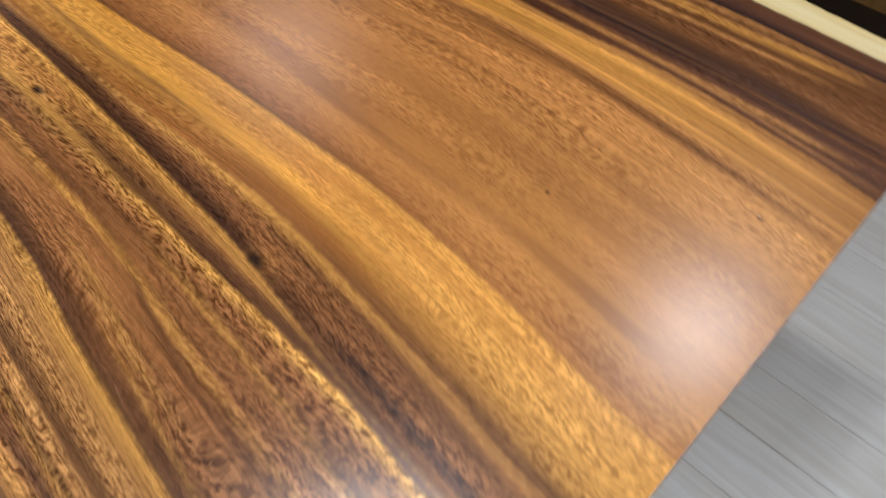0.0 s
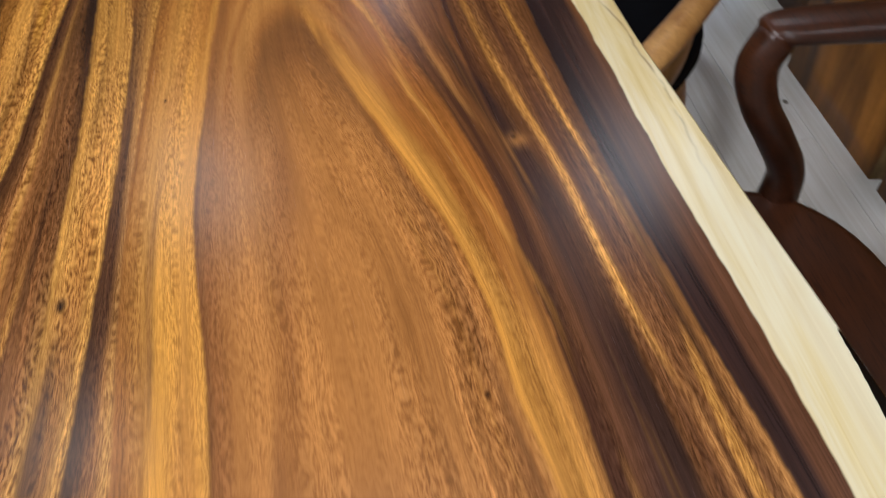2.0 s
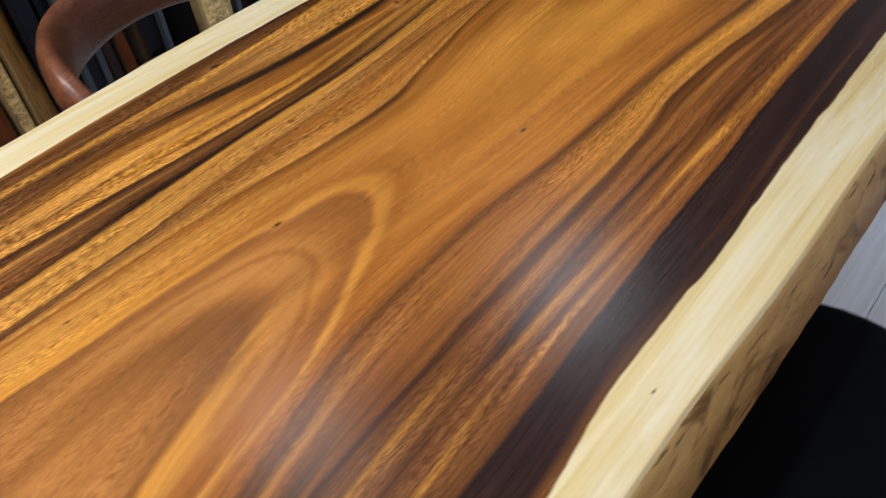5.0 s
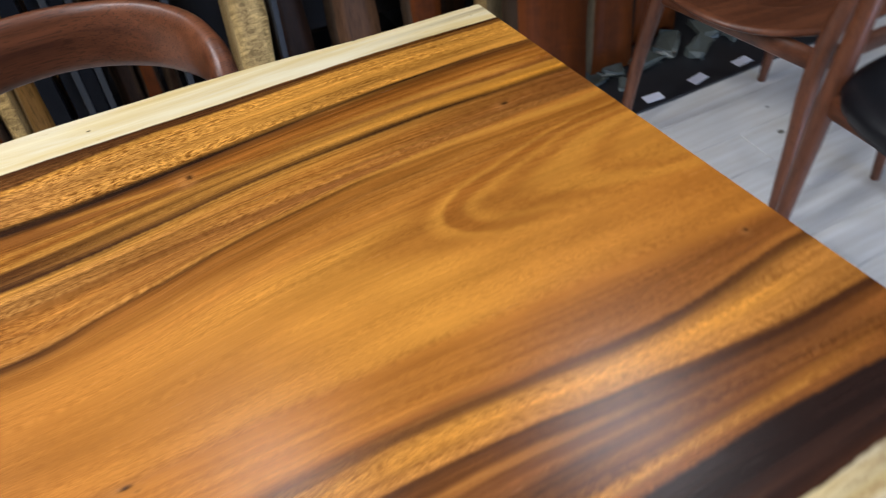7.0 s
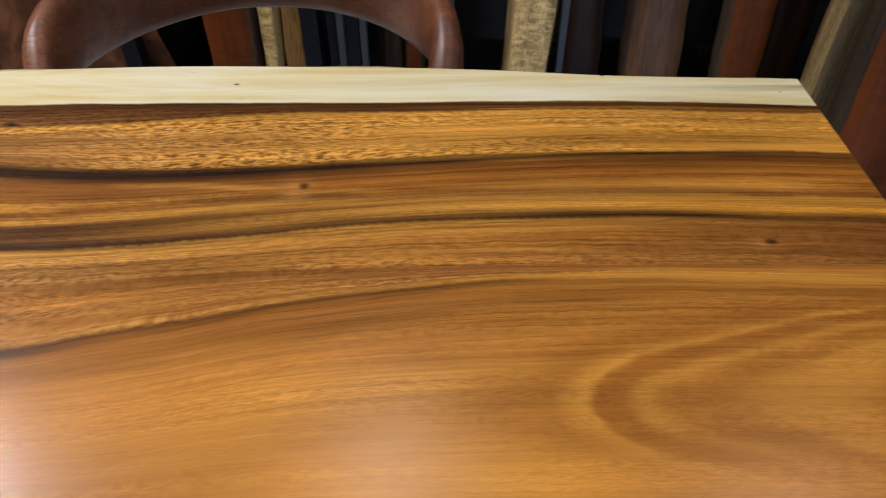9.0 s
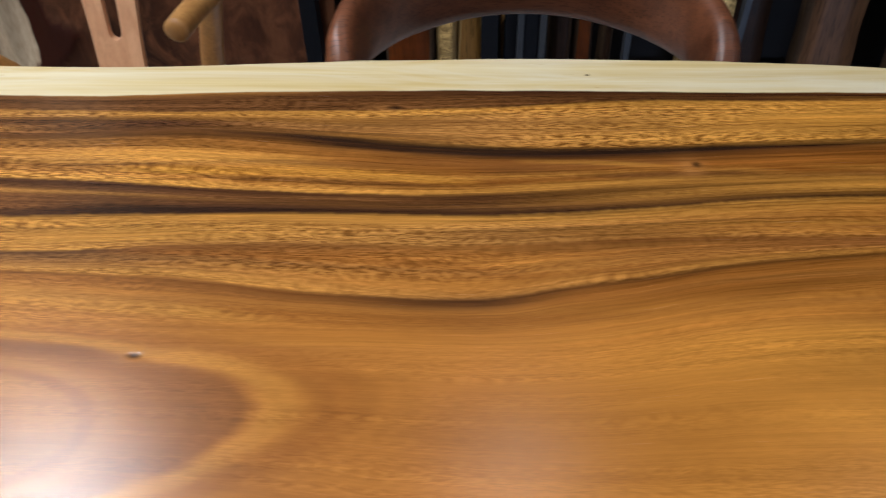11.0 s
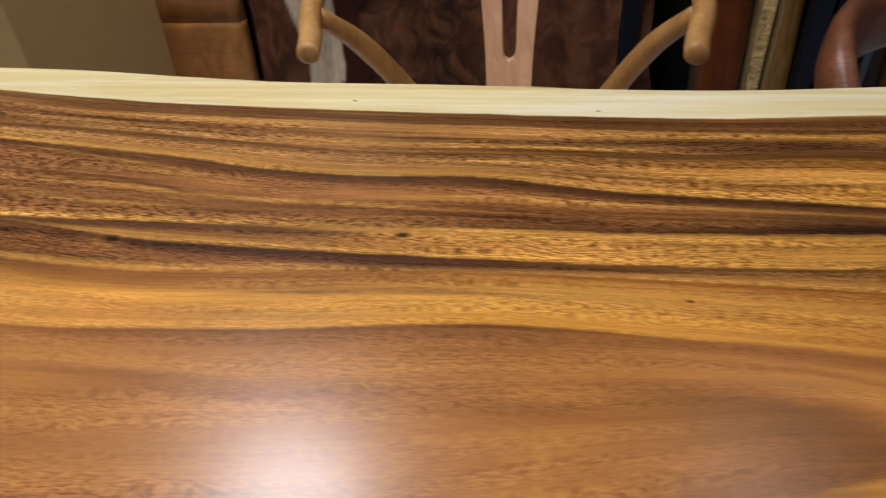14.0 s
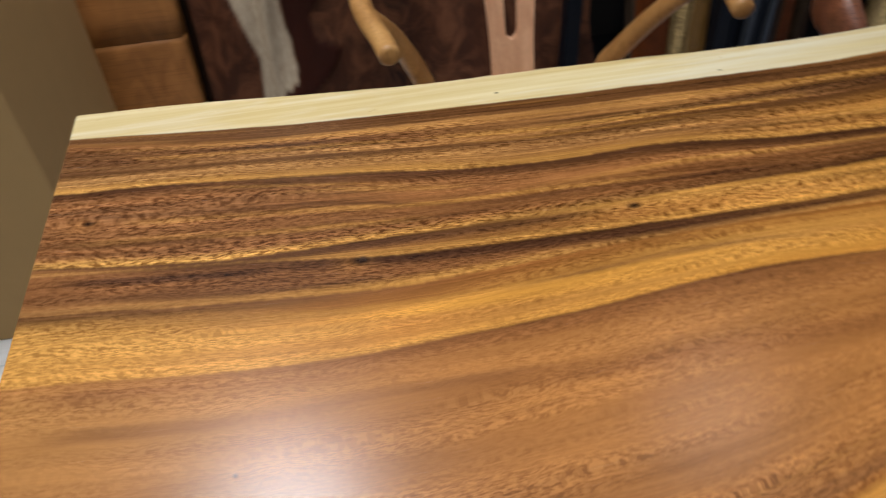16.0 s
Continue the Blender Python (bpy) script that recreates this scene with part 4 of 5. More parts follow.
for kx, ky, kl, kw, deep, ring_knot in KNOTS:
    r = np.hypot((X - kx) / kl, (Y - ky) / kw)
    glow = np.exp(-((np.hypot((X - kx + kl * 0.8) / (kl * 1.6), (Y - ky + kw * 0.6) / (kw * 1.8))) ** 2))[..., None] * (0.6 if ring_knot else 0.4)
    tone += (np.array(lin(186, 124, 64)) - tone) * glow
    if ring_knot:
        r = r * 1.5
    core = np.clip(1.25 - r, 0, 1)
    core = core * core * (3 - 2 * core)
    tone += (np.array(lin(40, 22, 12)) - tone) * (core * 0.92)[..., None]
    dent += core * deep * 0.0003

# The striped half is a shade darker than the rest.
tone *= (1 - 0.13 * np.clip(Y / 0.08, 0, 1))[..., None]
fleck = np.clip(spots * 1.25, 0, 1) * np.clip(ripple(X, flow, 5, 45, 15) * 1.6 + 0.8, 0.15, 1)
tex = np.clip(ripple(X, flow, 2, 40, 31) * 1.6 + 0.15, 0, 0.7) * spots
calm = np.maximum(calm, 0.4 * np.clip((-0.16 - Y) / 0.03, 0, 1))
sap_line_a, sap_line_b = along(SAP_A, X), along(SAP_B, X)
fray = ripple(X, Y, 26, 20, 9) * 0.0025 + ripple(X, Y, 120, 20, 10, 2) * 0.0005
sap = np.clip(np.maximum(Y - sap_line_a + fray * 0.5, sap_line_b - Y + fray) / 0.0016, 0, 1)
# At the right end the pale wood is grained with brown.
brownish = np.clip((X - 0.72) / 0.2, 0, 1) * np.clip(ripple(X, Y, 8, 120, 12) * 2.2 + 0.25, 0, 1)
sap = sap * (1 - 0.55 * brownish)
# A ragged bark line just inside one edge.
rim = along(EDGE_B, X) + 0.013 + 0.007 * np.sin(X * 17 + 1) + ripple(X, Y, 30, 4, 13) * 0.006
sap *= 1 - 0.6 * np.exp(-(((Y - rim) / 0.0013) ** 2)) * np.clip(1.4 - np.abs(X + 0.14) / 0.14, 0, 1) * np.clip(ripple(X, Y, 40, 4, 14) * 2 + 0.7, 0, 1)


def slab_mesh():
    """The slab as one closed body: the top grid, two natural sides, the underside and two sawn ends."""
    cols, tones, saps, flows, calms, texs, flecks = [], [], [], [], [], [], []

    def add(x, y, z, t, s, f, c, j):
        cols.append(np.stack([x, y, z], -1)), tones.append(t), saps.append(s), flows.append(f), calms.append(c)
        texs.append(tex[:, j]), flecks.append(fleck[:, j])

    up = np.full(NX, TOP)
    one, none = np.ones(NX), np.zeros(NX)
    # side A, from below to the top
    wave = ripple(gx * 1.86, gx * 0, 9, 1, 21)
    for out, down in ((-0.05, THICK), (-0.004, THICK), (0.004, THICK - 0.006), (0.006, 0.03), (0.005, 0.008), (0.003, 0.003)):
        add(X[:, -1], Y[:, -1] + out + wave * 0.006, up - down, tone[:, -1], one, flow[:, -1], none, -1)
    for j in range(NY - 1, -1, -1):
        edge = 0.0
        if j in (0, NY - 1):
            edge = 0.0012
        add(X[:, j], Y[:, j], up - dent[:, j] - edge, tone[:, j], sap[:, j], flow[:, j], calm[:, j], j)
    for out, down in ((0.003, 0.004), (0.007, 0.012), (0.016, 0.03), (0.03, THICK - 0.006), (0.027, THICK), (-0.05, THICK)):
        bumpy = ripple(gx * 1.86, gx * 0 + down * 10, 14, 3, 22) * 0.003 * min(1, down / 0.02)
        add(X[:, 0], Y[:, 0] - out + bumpy, up - down, tone[:, 0], one, flow[:, 0], none, 0)
    verts = np.stack(cols, 1)
    nx, nc = verts.shape[:2]
    idx = np.arange(nx * nc).reshape(nx, nc)
    quads = np.stack([idx[:-1, :-1], idx[1:, :-1], idx[1:, 1:], idx[:-1, 1:]], -1).reshape(-1, 4)
    under = np.stack([idx[:-1, -1], idx[1:, -1], idx[1:, 0], idx[:-1, 0]], -1)
    faces = np.concatenate([quads, under])
    stack = lambda a: np.stack(a, 1).reshape(nx * nc, -1)  # noqa: E731
    me = bpy.data.meshes.new("slab")
    me.from_pydata(verts.reshape(-1, 3).tolist(), [], faces.tolist())
    for name, kind, values in (("tone", "FLOAT_COLOR", stack(tones)), ("sap", "FLOAT", stack(saps)), ("flow", "FLOAT", stack(flows)), ("calm", "FLOAT", stack(calms)), ("tex", "FLOAT", stack(texs)), ("fleck", "FLOAT", stack(flecks))):
        a = me.attributes.new(name, kind, "POINT")
        if kind == "FLOAT":
            a.data.foreach_set("value", values.ravel().astype(np.float32))
        else:
            a.data.foreach_set("color", np.concatenate([values, np.ones((len(values), 1))], 1).ravel().astype(np.float32))
    me.shade_smooth()
    me.materials.append(SLABWOOD)
    return me


def end_mesh(side):
    """A sawn end: a strip that carries the stripes of the top down over the end grain."""
    top = np.stack([X[side], Y[side], np.full(NY, TOP - 0.0012)], -1)[::3]
    shift = -0.0008 if side == 0 else 0.0008
    top[:, 0] += shift
    low = top - [0, 0, THICK - 0.0012]
    n = len(top)
    me = bpy.data.meshes.new("sawn_end")
    faces = [(k, k + 1, n + k + 1, n + k) if side else (k + 1, k, n + k, n + k + 1) for k in range(n - 1)]
    me.from_pydata(np.concatenate([top, low]).tolist(), [], faces)
    t = np.concatenate([tone[side][::3]] * 2) * 0.8
    for name, kind, values in (("tone", "FLOAT_COLOR", t), ("sap", "FLOAT", np.concatenate([sap[side][::3]] * 2)), ("flow", "FLOAT", np.concatenate([flow[side][::3]] * 2)), ("calm", "FLOAT", np.zeros(2 * n))):
        a = me.attributes.new(name, kind, "POINT")
        if kind == "FLOAT":
            a.data.foreach_set("value", values.ravel().astype(np.float32))
        else:
            a.data.foreach_set("color", np.concatenate([values, np.ones((len(values), 1))], 1).ravel().astype(np.float32))
    me.materials.append(SLABWOOD)
    return me


SLABWOOD = slab_material()
table = thing("slab_table", "live-edge wooden slab table with pale sapwood edges on steel legs", "table")
for name, me in (("tabletop", slab_mesh()), ("sawn_end", end_mesh(0)), ("sawn_end", end_mesh(-1))):
    new(name, me).parent = table
for lx in (-0.72, 0.86):
    frame_part = part("leg_frame", box((lx - 0.03, -0.32, 0.64), (lx + 0.03, 0.3, 0.664), 0.003), STEEL, table, "brushed steel leg frame", smooth=False)
    for ly in (-0.29, 0.27):
        part("leg", box((lx - 0.03, ly - 0.03, 0.0), (lx + 0.03, ly + 0.03, 0.64), 0.004), STEEL, frame_part, "square brushed steel leg", smooth=False)


# ---- chairs ----
def leg(rows, material, parent, name="leg", square=2.0, label=""):
    return part(name, sweep(rows, 12, 5, up=(0, 1, 0), square=square), material, parent, label)


def wishbone_chair(x, y, turn):
    """Local frame: front towards -y, base on the floor at the middle of the seat."""
    c = thing("wishbone_chair", "pale oak armchair with forked beech splat, facing the table", "chair", at=(x, y, 0), turn=turn)
    r = 0.0155
    part("arm_rail", sweep([(-0.244, -0.128, 0.69, r, r), (-0.25, -0.09, 0.692, r, r), (-0.268, 0.0, 0.698, r, r), (-0.26, 0.12, 0.708, r, r), (-0.18, 0.215, 0.722, r, 0.017), (0, 0.25, 0.732, 0.015, 0.022), (0.18, 0.215, 0.722, r, 0.017), (0.26, 0.12, 0.708, r, r), (0.268, 0.0, 0.698, r, r), (0.25, -0.09, 0.692, r, r), (0.244, -0.128, 0.69, r, r)], 16, 8), OAK, c)
    for s in (-1, 1):
        leg([(s * 0.17, 0.22, 0.0, 0.012, 0.012), (s * 0.175, 0.2, 0.2, 0.016, 0.016), (s * 0.165, 0.16, 0.42, 0.018, 0.018), (s * 0.18, 0.12, 0.5, 0.018, 0.018), (s * 0.22, 0.05, 0.61, 0.0165, 0.0165), (s * 0.258, -0.02, 0.69, 0.013, 0.013)], OAK, c)
        leg([(s * 0.235, -0.2, 0.0, 0.012, 0.012), (s * 0.23, -0.2, 0.25, 0.018, 0.018), (s * 0.225, -0.2, 0.44, 0.017, 0.017)], OAK, c)
        part("side_rail", sweep([(s * 0.225, -0.2, 0.415, 0.012, 0.016), (s * 0.172, 0.17, 0.4, 0.012, 0.016)], 10, 3), OAK, c)
    part("front_rail", sweep([(-0.225, -0.2, 0.42, 0.012, 0.016), (0.225, -0.2, 0.42, 0.012, 0.016)], 10, 3), OAK, c)
    part("back_rail", sweep([(-0.17, 0.17, 0.4, 0.012, 0.016), (0.17, 0.17, 0.4, 0.012, 0.016)], 10, 3), OAK, c)
    part("seat", moved(disc_cushion(0.235, 0.2, 0.022, -0.008, 3.2), pose(0, -0.015, 0.42)), wood("woven_cord", lin(150, 120, 80), lin(200, 170, 120), 0.7, 0, 3), c, "woven cord seat")
    # The splat: a flat board with a slot that opens into a fork.
    bm = bmesh.new()
    outer = [(-0.039, 0.40), (-0.04, 0.5), (-0.047, 0.6), (-0.06, 0.72)]
    inner = [(-0.0, 0.503), (-0.008, 0.508), (-0.0115, 0.525), (-0.0135, 0.6), (-0.02, 0.72)]
    lean = lambda z: 0.165 + (z - 0.4) * 0.27 - 0.1 * max(0, z - 0.6) ** 2  # noqa: E731
    o, i = spline(outer, 5), spline(inner, 4)
    rows = []
    zs = sorted({*np.linspace(0.40, 0.503, 5), *np.linspace(0.503, 0.525, 7), *np.linspace(0.525, 0.715, 12)})
    for s in (-1, 1):
        sheet = []
        for z in zs:
            a = s * abs(np.interp(z, o[:, 1], o[:, 0]))
            b = s * (np.interp(z, i[:, 1], np.abs(i[:, 0])) if z > 0.503 else 0.0)
            a = s * np.interp(z, o[:, 1], np.abs(o[:, 0]))
            sheet.append([bm.verts.new((px, lean(z) + d, z)) for px in (a, b) for d in (-0.0065, 0.0065)])
        for p, q in zip(sheet, sheet[1:]):
            bm.faces.new((p[0], p[2], q[2], q[0])), bm.faces.new((p[3], p[1], q[1], q[3]))
            bm.faces.new((p[1], p[0], q[0], q[1])), bm.faces.new((p[2], p[3], q[3], q[2]))
    part("splat", bm, BEECH, c, "forked pinkish beech splat", smooth=False)
    return c


def round_arm_chair(name, x, y, turn, material, upright, label, arm=0.29, back=0.31, seat_label="", post=0.02, height=0.68, seat_material=None, rise=0.05):
    """An armchair with one bent rail for arms and back. Local front is -y."""
    c = thing(name, label, "chair", at=(x, y, 0), turn=turn)
    h = height
    part("arm_and_back_rail", sweep([(-arm, -0.13, h, 0.026, 0.014), (-arm - 0.004, -0.04, h + 0.004, 0.03, 0.016), (-arm * 0.96, 0.08, h + 0.014, 0.028, 0.024), (-arm * 0.74, 0.2, h + 0.03, 0.02, 0.042), (-arm * 0.38, 0.265, h + rise, 0.015, 0.052), (0, 0.285, h + rise + 0.004, 0.014, 0.054), (arm * 0.38, 0.265, h + rise, 0.015, 0.052), (arm * 0.74, 0.2, h + 0.03, 0.02, 0.042), (arm * 0.96, 0.08, h + 0.014, 0.028, 0.024), (arm + 0.004, -0.04, h + 0.004, 0.03, 0.016), (arm, -0.13, h, 0.026, 0.014)], 18, 7, square=2.6), material, c)
    for s in (-1, 1):
        leg([(s * (arm - 0.02), -0.17, 0.0, 0.012, 0.012), (s * (arm - 0.012), -0.155, 0.25, 0.017, 0.017), (s * (arm - 0.01), -0.145, 0.44, 0.02, 0.02), (s * (arm - 0.002), -0.115, h - 0.01, 0.016, 0.016)], upright, c)
        leg([(s * (arm - 0.07), 0.25, 0.0, 0.012, 0.012), (s * (arm - 0.07), 0.2, 0.25, 0.017, 0.017), (s * (arm - 0.07), 0.18, 0.44, 0.02, 0.02), (s * (arm - 0.085), 0.2, h + 0.0, 0.015, 0.015)], upright, c)
        part("side_rail", sweep([(s * (arm - 0.01), -0.145, 0.41, 0.011, 0.025), (s * (arm - 0.07), 0.18, 0.41, 0.011, 0.025)], 10, 3, square=4), material, c)
    part("front_rail", sweep([(-arm + 0.01, -0.15, 0.41, 0.011, 0.025), (arm - 0.01, -0.15, 0.41, 0.011, 0.025)], 10, 3, square=4), material, c)
    part("back_rail", sweep([(-arm + 0.07, 0.18, 0.41, 0.011, 0.025), (arm - 0.07, 0.18, 0.41, 0.011, 0.025)], 10, 3, square=4), material, c)
    part("seat", moved(disc_cushion(arm - 0.005, 0.22, 0.04, 0.012, 3.6), pose(0, 0.0, 0.43)), seat_material or LEATHER, c, seat_label)
    return c


def elbow_chair(x, y, turn):
    """A chair whose broad bent backrest ends over its two back legs. Local front is -y."""
    c = thing("elbow_chair", "reddish walnut chair with a broad bent backrest above the table", "chair", at=(x, y, 0), turn=turn)
    rail = [(-0.226, -0.028, 0.56, 0.018, 0.018), (-0.23, -0.022, 0.605, 0.02, 0.026), (-0.234, 0.02, 0.632, 0.02, 0.044), (-0.217, 0.085, 0.64, 0.018, 0.054), (-0.165, 0.148, 0.645, 0.016, 0.056), (-0.085, 0.183, 0.651, 0.015, 0.053), (0, 0.192, 0.654, 0.015, 0.052)]
    part("backrest", sweep(rail + [(-r[0], *r[1:]) for r in rail[-2::-1]], 18, 7, square=2.6), WALNUT, c)
    for s in (-1, 1):
        leg([(s * 0.27, 0.06, 0.0, 0.012, 0.012), (s * 0.262, 0.03, 0.25, 0.017, 0.017), (s * 0.25, -0.005, 0.44, 0.02, 0.02), (s * 0.227, -0.028, 0.57, 0.0175, 0.0175)], WALNUT_UP, c)
        leg([(s * 0.25, -0.36, 0.0, 0.012, 0.012), (s * 0.245, -0.34, 0.25, 0.017, 0.017), (s * 0.24, -0.33, 0.43, 0.019, 0.019)], WALNUT_UP, c)
        part("side_rail", sweep([(s * 0.24, -0.33, 0.41, 0.011, 0.022), (s * 0.25, 0.0, 0.41, 0.011, 0.022)], 10, 3, square=4), WALNUT, c)
    part("front_rail", sweep([(-0.24, -0.33, 0.41, 0.011, 0.022), (0.24, -0.33, 0.41, 0.011, 0.022)], 10, 3, square=4), WALNUT, c)
    part("back_rail", sweep([(-0.25, 0.0, 0.41, 0.011, 0.022), (0.25, 0.0, 0.41, 0.011, 0.022)], 10, 3, square=4), WALNUT, c)
    part("seat", moved(disc_cushion(0.25, 0.19, 0.03, 0.012, 3.0), pose(0, -0.155, 0.425)), LEATHER, c, "black leather seat pad")
    return c


def bow_chair(x, y, turn):
    """Low bow-backed chair with a round padded seat. Local front is -y."""
    c = thing("bow_back_chair", "pale oak bow-back chair with a round black padded seat", "chair", at=(x, y, 0), turn=turn)
    seat = part("seat", moved(disc_cushion(0.235, 0.225, 0.045, 0.014, 2.3), pose(0, 0, 0.41)), LEATHER, c, "round black leather seat pad")
    part("piping", moved(disc_cushion(0.2375, 0.2275, 0.006, 0.0, 2.3), pose(0, 0, 0.416)), LEATHER, seat)
    part("seat_base", moved(disc_cushion(0.225, 0.215, 0.022, 0.0, 2.3), pose(0, 0, 0.387)), WALNUT, c, "turned wooden seat base")
    part("bow_rail", sweep([(0.238, -0.3, 0.622, 0.02, 0.014), (0.246, -0.24, 0.628, 0.022, 0.017), (0.25, -0.1, 0.632, 0.02, 0.02), (0.245, 0.06, 0.64, 0.02, 0.02), (0.18, 0.19, 0.65, 0.019, 0.022), (0.04, 0.25, 0.656, 0.018, 0.024), (-0.03, 0.25, 0.655, 0.017, 0.021), (-0.065, 0.247, 0.65, 0.014, 0.017)], 16, 8), OAK, c)
    for px, py in ((0.13, 0.185), (0.06, 0.205), (0.0, 0.21)):
        part("spindle", sweep([(px, py, 0.405, 0.009, 0.009), (px * 1.1, py * 1.1, 0.53, 0.011, 0.011), (px * 1.18, py * 1.17, 0.645, 0.008, 0.008)], 10, 4, up=(0, 1, 0)), OAK, c)
    part("back_post", sweep([(-0.045, 0.215, 0.4, 0.016, 0.016), (-0.05, 0.235, 0.53, 0.015, 0.015), (-0.05, 0.247, 0.645, 0.012, 0.012)], 10, 4, up=(0, 1, 0)), OAK, c)
    part("arm_post", sweep([(0.2, -0.1, 0.4, 0.014, 0.014), (0.235, -0.13, 0.52, 0.016, 0.016), (0.247, -0.15, 0.622, 0.013, 0.013)], 10, 4, up=(0, 1, 0)), OAK, c)
    for s in (-1, 1):
        leg([(s * 0.235, -0.21, 0.0, 0.012, 0.012), (s * 0.205, -0.17, 0.22, 0.019, 0.019), (s * 0.175, -0.135, 0.39, 0.016, 0.016)], OAK, c)
        leg([(s * 0.215, 0.24, 0.0, 0.012, 0.012), (s * 0.185, 0.19, 0.22, 0.019, 0.019), (s * 0.155, 0.145, 0.39, 0.016, 0.016)], OAK, c)
    return c


def horseshoe_chair(x, y, turn):
    """Dark armchair with scrolled arm posts and a broad saddled wooden seat. Local front is -y."""
    c = thing("horseshoe_armchair", "dark stained hardwood armchair with S-shaped arm posts and saddled seat", "chair", at=(x, y, 0), turn=turn)
    part("seat", moved(disc_cushion(0.225, 0.2, 0.034, -0.012, 2.5), pose(0, -0.04, 0.425)), DARKWOOD, c)
    half = [(0.248, -0.002, 0.69, 0.022, 0.012), (0.247, 0.03, 0.694, 0.03, 0.013), (0.226, 0.13, 0.704, 0.031, 0.016), (0.19, 0.225, 0.72, 0.026, 0.022), (0.11, 0.3, 0.742, 0.018, 0.032), (0, 0.32, 0.75, 0.016, 0.035)]
    part("arm_and_back_rail", sweep(half + [(-r[0], *r[1:]) for r in half[-2::-1]], 16, 7, square=2.5), DARKWOOD, c)
    for s in (-1, 1):
        part("arm_post", sweep([(s * 0.203, 0.078, 0.44, 0.024, 0.026), (s * 0.203, 0.07, 0.5, 0.02, 0.023), (s * 0.203, 0.034, 0.56, 0.019, 0.022), (s * 0.216, 0.002, 0.61, 0.02, 0.022), (s * 0.235, -0.006, 0.65, 0.021, 0.024), (s * 0.246, 0.012, 0.686, 0.024, 0.022)], 14, 6, up=(0, 1, 0), square=2.6), DARKWOOD, c)
        leg([(s * 0.2, -0.17, 0.0, 0.015, 0.015), (s * 0.19, -0.15, 0.22, 0.019, 0.019), (s * 0.18, -0.14, 0.43, 0.018, 0.018)], DARKWOOD, c)
        leg([(s * 0.18, 0.2, 0.0, 0.015, 0.015), (s * 0.16, 0.16, 0.22, 0.019, 0.019), (s * 0.14, 0.12, 0.43, 0.018, 0.018)], DARKWOOD, c)
    return c


def shell_chair(x, y, turn):
    """Chair with a wide moulded plywood seat on round splayed legs, set closer together at the back."""
    c = thing("shell_chair", "walnut chair with a moulded plywood seat and round legs", "chair", at=(x, y, 0), turn=turn)
    part("seat", moved(disc_cushion(0.27, 0.235, 0.014, -0.02, 2.3), pose(0, -0.06, 0.44)), WALNUT, c, "moulded walnut plywood seat")
    for sx in (-1, 1):
        leg([(sx * 0.243, -0.212, 0, 0.011, 0.011), (sx * 0.235, -0.2, 0.22, 0.016, 0.016), (sx * 0.222, -0.175, 0.43, 0.019, 0.019)], WALNUT_UP, c)
        leg([(sx * 0.172, 0.225, 0, 0.011, 0.011), (sx * 0.16, 0.205, 0.22, 0.016, 0.016), (sx * 0.15, 0.19, 0.42, 0.019, 0.019), (sx * 0.18, 0.25, 0.74, 0.013, 0.013)], WALNUT_UP, c, name="back_leg")
        part("side_rail", sweep([(sx * 0.222, -0.175, 0.41, 0.011, 0.022), (sx * 0.15, 0.19, 0.41, 0.011, 0.022)], 10, 3, square=4), WALNUT, c)
    part("front_rail", sweep([(-0.222, -0.175, 0.41, 0.011, 0.022), (0.222, -0.175, 0.41, 0.011, 0.022)], 10, 3, square=4), WALNUT, c)
    part("back_rail", sweep([(-0.15, 0.19, 0.41, 0.011, 0.022), (0.15, 0.19, 0.41, 0.011, 0.022)], 10, 3, square=4), WALNUT, c)
    part("backrest", sweep([(-0.23, 0.24, 0.76, 0.008, 0.05), (-0.12, 0.285, 0.77, 0.008, 0.07), (0, 0.3, 0.775, 0.008, 0.075), (0.12, 0.285, 0.77, 0.008, 0.07), (0.23, 0.24, 0.76, 0.008, 0.05)], 14, 6, square=3), WALNUT, c)
    return c


wishbone_chair(-0.31, 0.63, 0)
elbow_chair(0.355, 0.53, 0)
bow_chair(0.34, -0.51, -133)
horseshoe_chair(-0.325, -0.61, 180)
shell_chair(1.777, 0.5, 180)
round_arm_chair("leather_armchair", 1.695, -0.065, -90, WALNUT, WALNUT_UP, "walnut armchair with a thick black leather seat", seat_label="thick black leather seat cushion", seat_material=HIDELEATHER)


